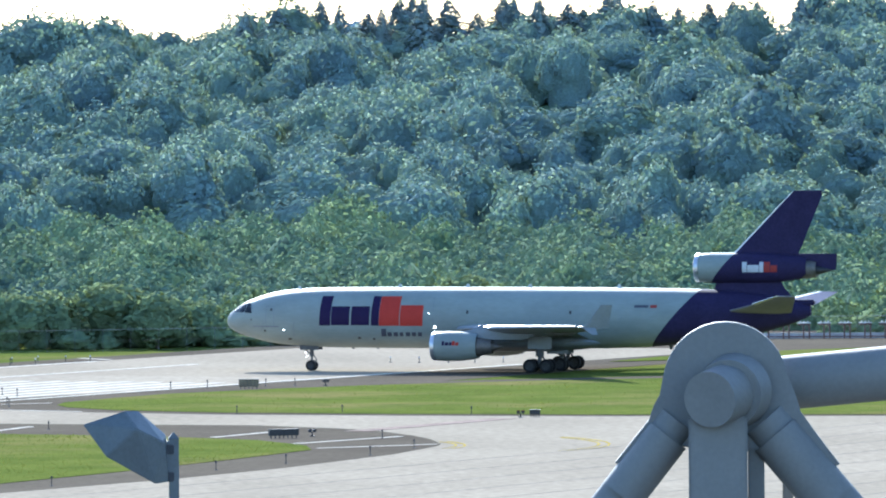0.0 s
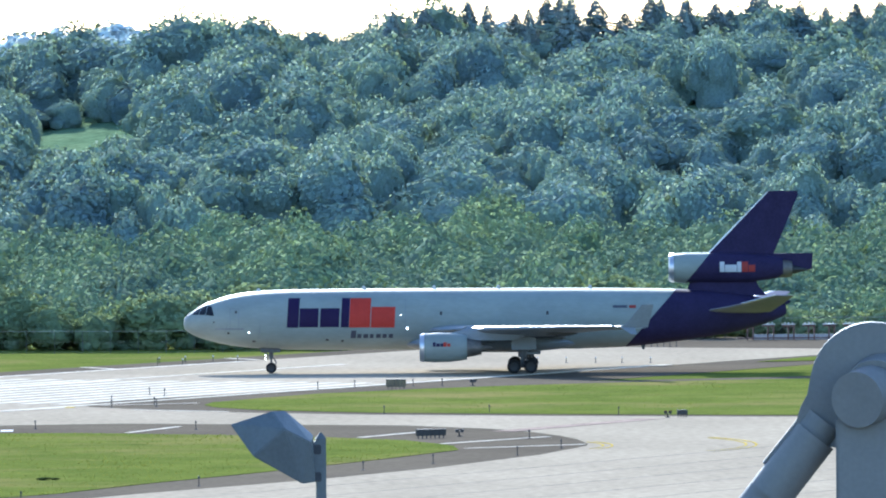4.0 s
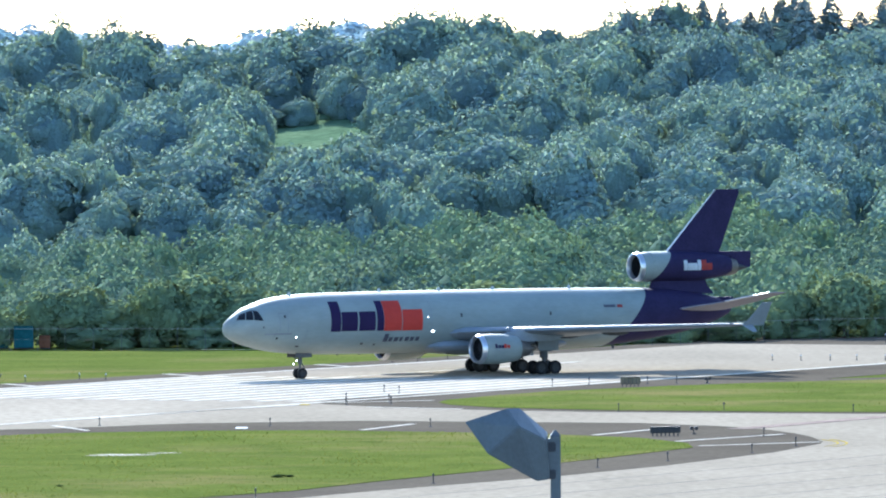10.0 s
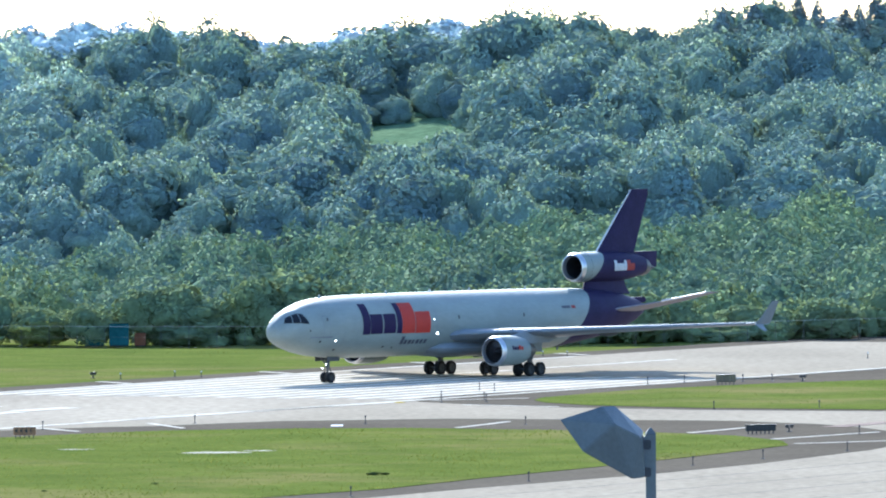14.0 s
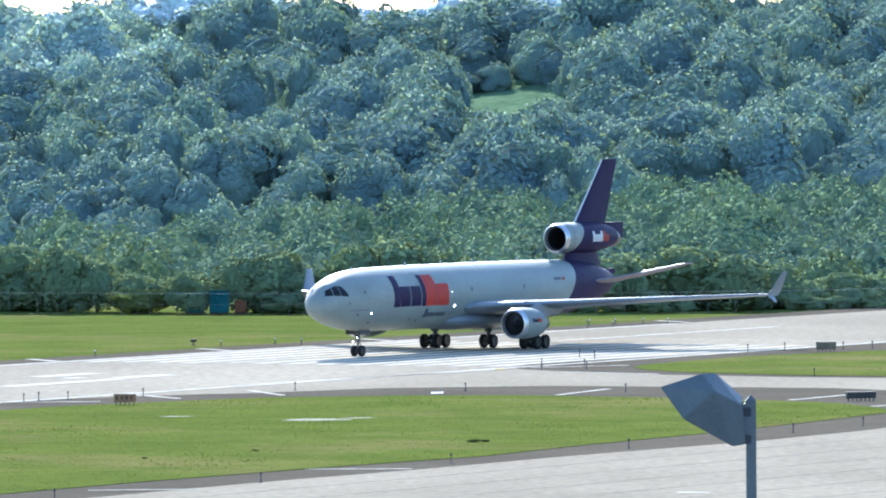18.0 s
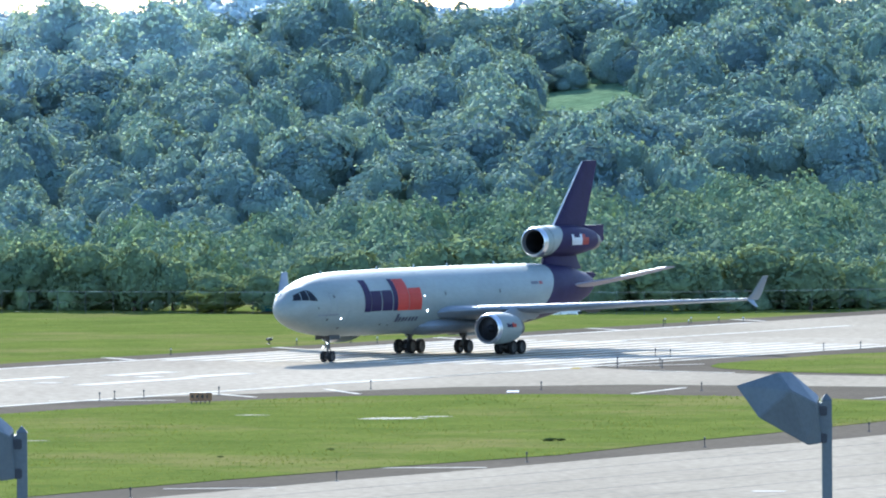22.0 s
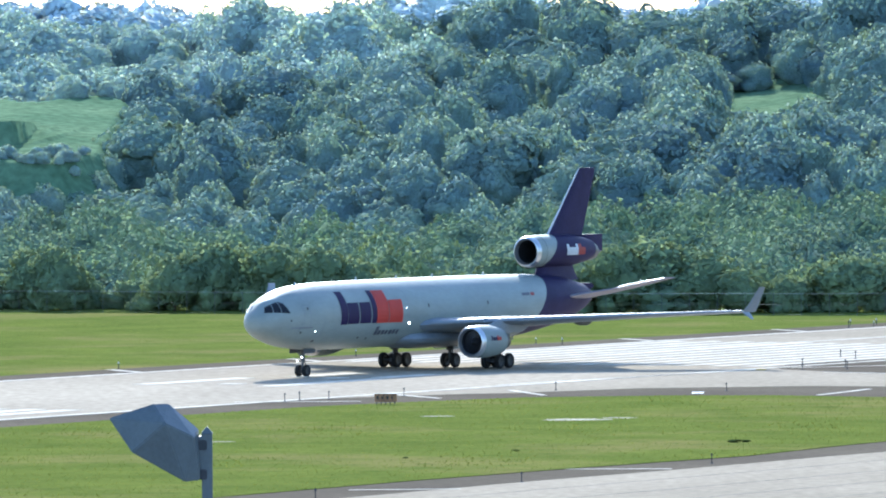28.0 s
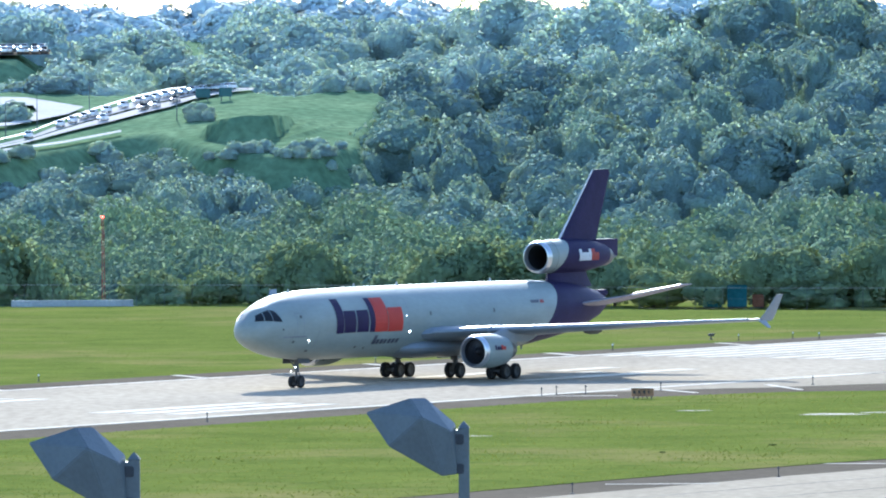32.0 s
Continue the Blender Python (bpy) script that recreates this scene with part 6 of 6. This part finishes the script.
PAINTS = [(material("white_car_paint", (0.75, 0.75, 0.75), 0.4, var=0.03, bump=0, coat=0.3), "white car on the highway"), (material("silver_car_paint", (0.5, 0.51, 0.52), 0.2, 0.5, var=0.04, bump=0, coat=0.8), "silver car on the highway"), (material("dark_car_paint", (0.05, 0.06, 0.07), 0.15, var=0.05, bump=0, coat=0.8), "dark car on the highway")]
CAR_PROTOS = [car_proto(*p) for p in PAINTS]


def lane(f, side):
    """A place on the highway: f along it, side across it from 0 to 1; and its heading."""
    n = len(ROAD_L) - 1
    k = min(int(f), n - 1)
    a, b = [Vector(p[k]).lerp(Vector(p[k + 1]), f - k) for p in (ROAD_L, ROAD_R)]
    q = a.lerp(b, side)
    return on_hill(q.x, q.y, 0.12)


# azimuth at 32 s, lane, paint
TRAFFIC = [(a, 0.25, k % 4 == 3) for k, a in enumerate((-3.249, -3.067, -2.996, -2.932, -2.88, -2.802, -2.705, -2.621, -2.57, -2.524, -2.463, -2.414, -2.366, -2.304))]
TRAFFIC += [(-2.822, 0.8, 0), (-2.592, 0.8, 2), (-2.524, 0.8, 1), (-2.408, 0.8, 2), (-2.25, 0.25, 0), (-2.2, 0.25, 1), (-2.15, 0.25, 0), (-2.1, 0.25, 0)]
CARS = []
for f, s, p in TRAFFIC:
    ob = CAR_PROTOS[p]
    used = [c for c, _, _, q in CARS if q == p]
    CARS.append((copy_thing(ob, Matrix()) if used else ob, f, s, p))
random.seed(8)
for k in range(22):                       # rows of parked cars
    a = -3.62 + 0.5 * (k % 11) / 11 + random.uniform(-0.012, 0.012)
    e = -0.118 - 0.018 * (k // 11)
    p = on_hill(a, e, 0.52)
    c = copy_thing(CAR_PROTOS[(0, 1, 0, 2, 0, 1)[k % 6]], pose(p.x, p.y, p.z, 0, 0, 90 + random.uniform(-6, 6)))
    tagged(c, ("white", "silver", "white", "dark", "white", "silver")[k % 6] + " car parked in rows on the hillside", "car", "parked cars")


def build_van():
    """A panel van, its nose towards -x."""
    t = thing("van", "white panel van driving on the sunken road behind the fence", "van")
    paint = material("white_van_paint", (0.8, 0.8, 0.79), 0.3, var=0.03, bump=0, coat=0.5)
    bm = bmesh.new()
    side = [(-2.5, 0.35), (-2.5, 0.95), (-2.35, 1.1), (-1.95, 1.82), (-1.75, 1.9), (2.3, 1.9), (2.45, 1.78), (2.5, 0.35)]
    loft(bm, [[(x, y, z) for x, z in side] for y in (-0.95, 0.95)])
    bmesh.ops.bevel(bm, geom=bm.edges[:], offset=0.07, segments=2, affect="EDGES")
    body = part("body", bm, paint, t)
    for y in (-0.955, 0.955):
        part("side_window", add_box(bmesh.new(), -1.85, -0.9, y - 0.01, y + 0.01, 1.1, 1.55, 0.004), GLASS, body, "dark side window")
        part("headlight", add_box(bmesh.new(), -2.53, -2.45, y * 0.75 - 0.15, y * 0.75 + 0.15, 0.75, 0.95, 0.02), LENSWHITE, body)
        for x in (-1.6, 1.6):
            part("wheel", add_tube(bmesh.new(), (x, y * 0.92 - 0.1, 0.34), (x, y * 0.92 + 0.1, 0.34), 0.34, n=16), RUBBER, t)
    bm = bmesh.new()
    loft(bm, [[(-2.37, y, 1.12), (-1.98, y, 1.8), (-1.95, y, 1.78), (-2.34, y, 1.1)] for y in (-0.8, 0.8)])
    part("windscreen", bm, GLASS, body, "dark sloping windscreen")
    return t


VAN = build_van()
GREEN = material("road_sign_green", (0.03, 0.1, 0.105), 0.5, var=0.1, bump=0)
for a, e, w in ((-2.25, -0.395, 3.6), (-2.12, -0.39, 3.2)):
    p = on_hill(a, e)
    t = thing("road_sign", "large green highway sign on two posts", "road sign", "highway signs", Matrix.Translation(p))
    part("panel", add_box(bmesh.new(), -w / 2, w / 2, -0.1, 0.1, 1.0, 3.2, 0.05), GREEN, t)
    for x in (-w / 3, w / 3):
        part("post", add_tube(bmesh.new(), (x, 0.15, 0), (x, 0.15, 3.2), 0.12, n=8), FENCEMAT, t)
for a, e, hgt in ((-3.2, -0.55, 9), (-2.9, -0.49, 9), (-2.4, -0.5, 10), (-3.38, -0.6, 9)):
    t = thing("street_lamp", "tall slim grey highway lamp", "street lamp", "highway lamps", Matrix.Translation(on_hill(a, e)))
    part("pole", add_tube(bmesh.new(), (0, 0, 0), (0, 0, hgt), 0.14, 0.07, 8), FENCEMAT, t)
    part("arm", add_tube(bmesh.new(), (0, 0, hgt - 0.1), (1.6, 0, hgt + 0.3), 0.06, n=6), FENCEMAT, t)
    part("lamp_head", add_box(bmesh.new(), 1.4, 2.2, -0.15, 0.15, hgt + 0.22, hgt + 0.38, 0.05), FENCEMAT, t)


def house(az, d, wide, label, roof_mat, z_up):
    x, y = spot(az, d)
    t = thing("house", label, "house", m=Matrix.Translation((x, y, float(land(az, d)))))
    part("wall", add_box(bmesh.new(), -wide / 2, wide / 2, -4, 4, 0, z_up), WALLMAT, t)
    bm = bmesh.new()
    loft(bm, [[(xx, -4.6, z_up), (xx, 0, z_up + 2.4), (xx, 4.6, z_up)] for xx in (-wide / 2 - 0.4, wide / 2 + 0.4)])
    part("roof", bm, roof_mat, t)
    for x0 in (-wide / 4, wide / 4):
        part("window", add_box(bmesh.new(), x0 - 0.6, x0 + 0.6, -4.05, -3.98, z_up - 1.9, z_up - 0.7), GLASS, t)


ROOF = material("pale_house_roof", (0.5, 0.46, 0.4), 0.8, var=0.12, scale=0.6, fine=5)
house(5.03, float(hill_d(5.03, 0.0)), 5, "pale-roofed house among the bluff's trees", ROOF, 8.0)
house(-0.37, float(hill_d(-0.37, -0.01)), 5, "white-roofed house among the bluff's trees", ROOF, 5.5)
x, y = spot(2.16, 4300)
tw = thing("water_tower", "pale round water tower beyond the bluff", "water tower", m=Matrix.Translation((x, y, float(land(2.16, 4300)))))
part("stem", add_tube(bmesh.new(), (0, 0, 0), (0, 0, float(rise(0.15, 4300)) - float(land(2.16, 4300))), 1.2, n=14), WALLMAT, tw)
bm = bmesh.new()
bmesh.ops.create_uvsphere(bm, u_segments=20, v_segments=12, radius=3.6, matrix=Matrix.Translation((0, 0, float(rise(0.145, 4300)) - float(land(2.16, 4300)))) @ Matrix.Diagonal((1, 1, 0.8, 1)))
part("tank", bm, LENSWHITE, tw, smooth=True)

# ---- the parking roof that the camera stands on ----
DECK = 26.4
bm = bmesh.new()
add_box(bm, -14, 16, -12, 46, DECK - 0.5, DECK)
tagged(part("roof_deck", bm, DECKMAT), "bare grey concrete roof deck", "roof", kind="structure")
bm = bmesh.new()
add_box(bm, -13.8, 15.8, -11.8, 45.8, 0, DECK - 0.5)
tagged(part("wall_ramp", bm, WALLMAT), "plain concrete walls of the parking ramp", "wall", kind="structure")


def floodlight(x, y, top):
    t = thing("floodlight", "angular grey floodlight box on a square steel post", "floodlight", "floodlights on the roof", Matrix.Translation((x, y, DECK)))
    z = top - DECK
    bm = bmesh.new()
    for p in ((-0.384, -0.05, 0.045), (-0.209, -0.07, 0.1), (-0.149, -0.02, 0.1), (-0.031, 0.0, -0.004), (-0.026, -0.05, -0.2), (-0.085, -0.1, -0.206), (-0.292, -0.12, -0.088), (-0.161, -0.155, 0.026), (-0.05, -0.1, -0.03), (-0.3, 0.1, -0.01), (-0.17, 0.13, 0.03), (-0.05, 0.1, -0.07), (-0.06, 0.1, -0.19), (-0.25, 0.1, -0.09)):
        bm.verts.new((p[0], p[1], p[2] + z))
    r = bmesh.ops.convex_hull(bm, input=bm.verts[:])
    bmesh.ops.dissolve_limit(bm, angle_limit=radians(14), verts=bm.verts[:], edges=bm.edges[:])
    bmesh.ops.bevel(bm, geom=bm.edges[:], offset=0.004, segments=2, affect="EDGES")
    head = part("lamp_head", bm, LAMPGREY, t, "angular grey lamp housing")
    bm = bmesh.new()
    add_box(bm, -0.021, 0.021, -0.021, 0.021, 0, z - 0.02, 0.003)
    part("post", bm, LAMPGREY, t, "square grey post")
    bm = bmesh.new()
    bmesh.ops.create_cone(bm, cap_ends=True, segments=4, radius1=0.034, radius2=0.004, depth=0.026, matrix=Matrix.Translation((0, 0, z - 0.008)) @ Matrix.Rotation(radians(45), 4, "Z"))
    part("post_cap", bm, LAMPGREY, t, "pointed post cap")
    for zz in (-0.065, -0.18):
        part("bracket", add_box(bmesh.new(), -0.06, 0.0, -0.03, 0.03, z + zz - 0.02, z + zz + 0.02, 0.004), POSTDARK, t, "dark bracket")
        for yy in (-0.035, 0.035):
            part("bolt", add_tube(bmesh.new(), (-0.045, yy - 0.006, z + zz), (-0.045, yy + 0.006, z + zz), 0.008, n=8), POSTDARK, t)
    part("mount_plate", add_box(bmesh.new(), -0.045, -0.014, -0.025, 0.025, z - 0.2, z - 0.03, 0.003), LAMPGREY, t, "grey mounting plate")
    part("base_plate", add_box(bmesh.new(), -0.08, 0.08, -0.08, 0.08, 0, 0.015, 0.003), LAMPGREY, t)
    return t


TOPZ = EYE_Z - 42 * math.tan(radians(2.105))
rows = []
for a, e in ((3.84, 2.105), (-0.77, 2.257), (-2.66, 2.421)):
    d = (EYE_Z - TOPZ) / math.tan(radians(e))
    rows.append(spot(a, d))
lamp = floodlight(*rows[0], TOPZ)
for p in rows[1:]:
    copy_thing(lamp, Matrix.Translation((*p, DECK)))


def build_truss():
    cx, cy = spot(7.02, 40)
    cz = EYE_Z - 40 * math.tan(radians(1.875))
    t = thing("roof_truss", "pale grey steel tube joint of a roof frame", "steel frame", m=pose(cx, cy, cz, 0, 0, -7.0))
    low = DECK - cz
    outline = [(-0.012 + 0.25 * math.cos(radians(a)), 0.022 + 0.25 * math.sin(radians(a))) for a in range(10, 171, 10)]
    outline += [(-0.275, -0.02), (-0.289, -0.07), (-0.317, -0.117), (-0.38, -0.195), (-0.454, -0.287), (-0.44, -0.3), (-0.25, -0.2), (-0.163, -0.228), (-0.1, -0.245), (0.145, -0.249), (0.22, -0.2), (0.42, -0.315), (0.442, -0.298), (0.36, -0.19), (0.288, -0.089), (0.262, -0.04)]
    bm = bmesh.new()
    front, back = [bm.verts.new((x, -0.04, z)) for x, z in outline], [bm.verts.new((x, 0.1, z)) for x, z in outline]
    bm.faces.new(front)
    bm.faces.new(back[::-1])
    n = len(outline)
    for i in range(n):
        bm.faces.new((front[i], front[(i + 1) % n], back[(i + 1) % n], back[i]))
    bmesh.ops.bevel(bm, geom=[e for e in bm.edges if abs(e.verts[0].co.y - e.verts[1].co.y) < 0.01], offset=0.012, segments=2, affect="EDGES")
    part("joint_plate", bm, TRUSSGREY, t, "rounded grey joint casting", True)
    bm = bmesh.new()
    add_tube(bm, (-0.075, -0.27, -0.03), (0.03, -0.05, 0.0), 0.112, 0.122, 36)
    part("pin", bm, TRUSSGREY, t, "thick round joint pin", True)
    part("pin_collar", add_tube(bmesh.new(), (0.0, -0.15, -0.01), (0.03, -0.05, 0.0), 0.135, 0.15, 36), TRUSSGREY, t, "round pin collar", True)
    part("centre_post", add_box(bmesh.new(), -0.16, 0.074, -0.2, 0.0, low, -0.1, 0.01), TRUSSGREY, t, "square grey centre post")
    part("back_flange", add_box(bmesh.new(), 0.076, 0.142, -0.02, 0.05, low, -0.22, 0.006), TRUSSGREY, t, "pale back flange")
    for s, x0, x1 in ((-1, -0.219, -0.445), (1, 0.159, 0.405)):
        slope = (x1 - x0) / 0.29
        part("leg", add_tube(bmesh.new(), (x0 - slope * 0.02, 0, -0.12), (x0 + slope * (-low - 0.15), 0, low + 0.01), 0.0845 if s < 0 else 0.097, n=28), TRUSSGREY, t, "sloping round tube leg", True)
        part("leg_sleeve", add_tube(bmesh.new(), (x0 + slope * 0.03, -0.02, -0.18), (x0 + slope * (0.27 if s < 0 else 0.3), -0.02, -0.42 if s < 0 else -0.45), 0.09 if s < 0 else 0.103, n=28), TRUSSGREY, t, "short tube sleeve", True)
    part("beam", add_tube(bmesh.new(), (0.0, 0.24, -0.003), (7.0, 0.3, 0.63), 0.109, n=32), TRUSSGREY, t, "long round tube beam", True)
    part("beam_post", add_tube(bmesh.new(), (6.9, 0.3, low), (6.9, 0.3, 0.6), 0.09, n=16), TRUSSGREY, t, "plain tube post")
    part("rear_post", add_box(bmesh.new(), 0.217, 0.26, 0.5, 0.54, low, -0.35, 0.004), TRUSSGREY, t, "thin rear post")


build_truss()


# ---- what moves ----
def motions():
    walk(JET, [(t, pose(x, y, 0.05, 0, 0, h)) for t, x, y, h in TAXI])
    T = np.array(TAXI)
    fine = np.arange(0, 32.0 + 1e-6, 1 / FPS)
    px, py, th = [np.interp(fine, T[:, 0], T[:, k]) for k in (1, 2, 3)]
    th = np.radians(th)
    for hub, x, y, r in WHEELS:
        gx, gy = px + x * np.cos(th) - y * np.sin(th), py + x * np.sin(th) + y * np.cos(th)
        turn = np.concatenate([[0], np.cumsum(np.hypot(np.diff(gx), np.diff(gy)))]) / r
        rows, last = [], None
        for i, t in enumerate(fine):
            if last is None or i == len(fine) - 1 or turn[min(i + 1, len(fine) - 1)] - last > radians(80):
                rows.append((t, pose(x, y, r, 0, -math.degrees(turn[i]), 0)))
                last = turn[i]
        walk(hub, rows)
    def along(t):
        az = 0.603 + 1.075 * (t - 20.4)
        return Vector(spot(az, float(fence_d(az)) + 5.0))

    rows = []
    for t in np.arange(0, 32.01, 1.0):
        a, b = along(t), along(t + 0.2)
        rows.append((float(t), pose(a.x, a.y, -ROAD_DEEP, 0, 0, math.degrees(math.atan2(b.y - a.y, b.x - a.x)) + 180)))
    walk(VAN, rows)
    AZ = [p[0] for p in ROAD_L]
    for car, f, s, p in CARS:
        rows = []
        slow = 0.055 if s < 0.5 else 0.08
        for t in (0, 24, 26, 27, 28, 29, 29.5, 30, 30.5, 31, 31.5, 32):
            g = float(np.interp(min(f + slow * (32 - max(t, 25)), -2.0 - 0.004 * len(rows)), AZ, range(len(AZ))))
            a, b = lane(g, s), lane(g + 0.02, s)
            sight = math.degrees(math.atan2(a.y, a.x))
            h = math.degrees(math.atan2(b.y - a.y, b.x - a.x))
            h = sight + 0.4 * (h - sight)            # the lanes run nearly end-on
            rows.append((t, pose(a.x, a.y, a.z, 0, 0, h)))
        walk(car, rows)


motions()
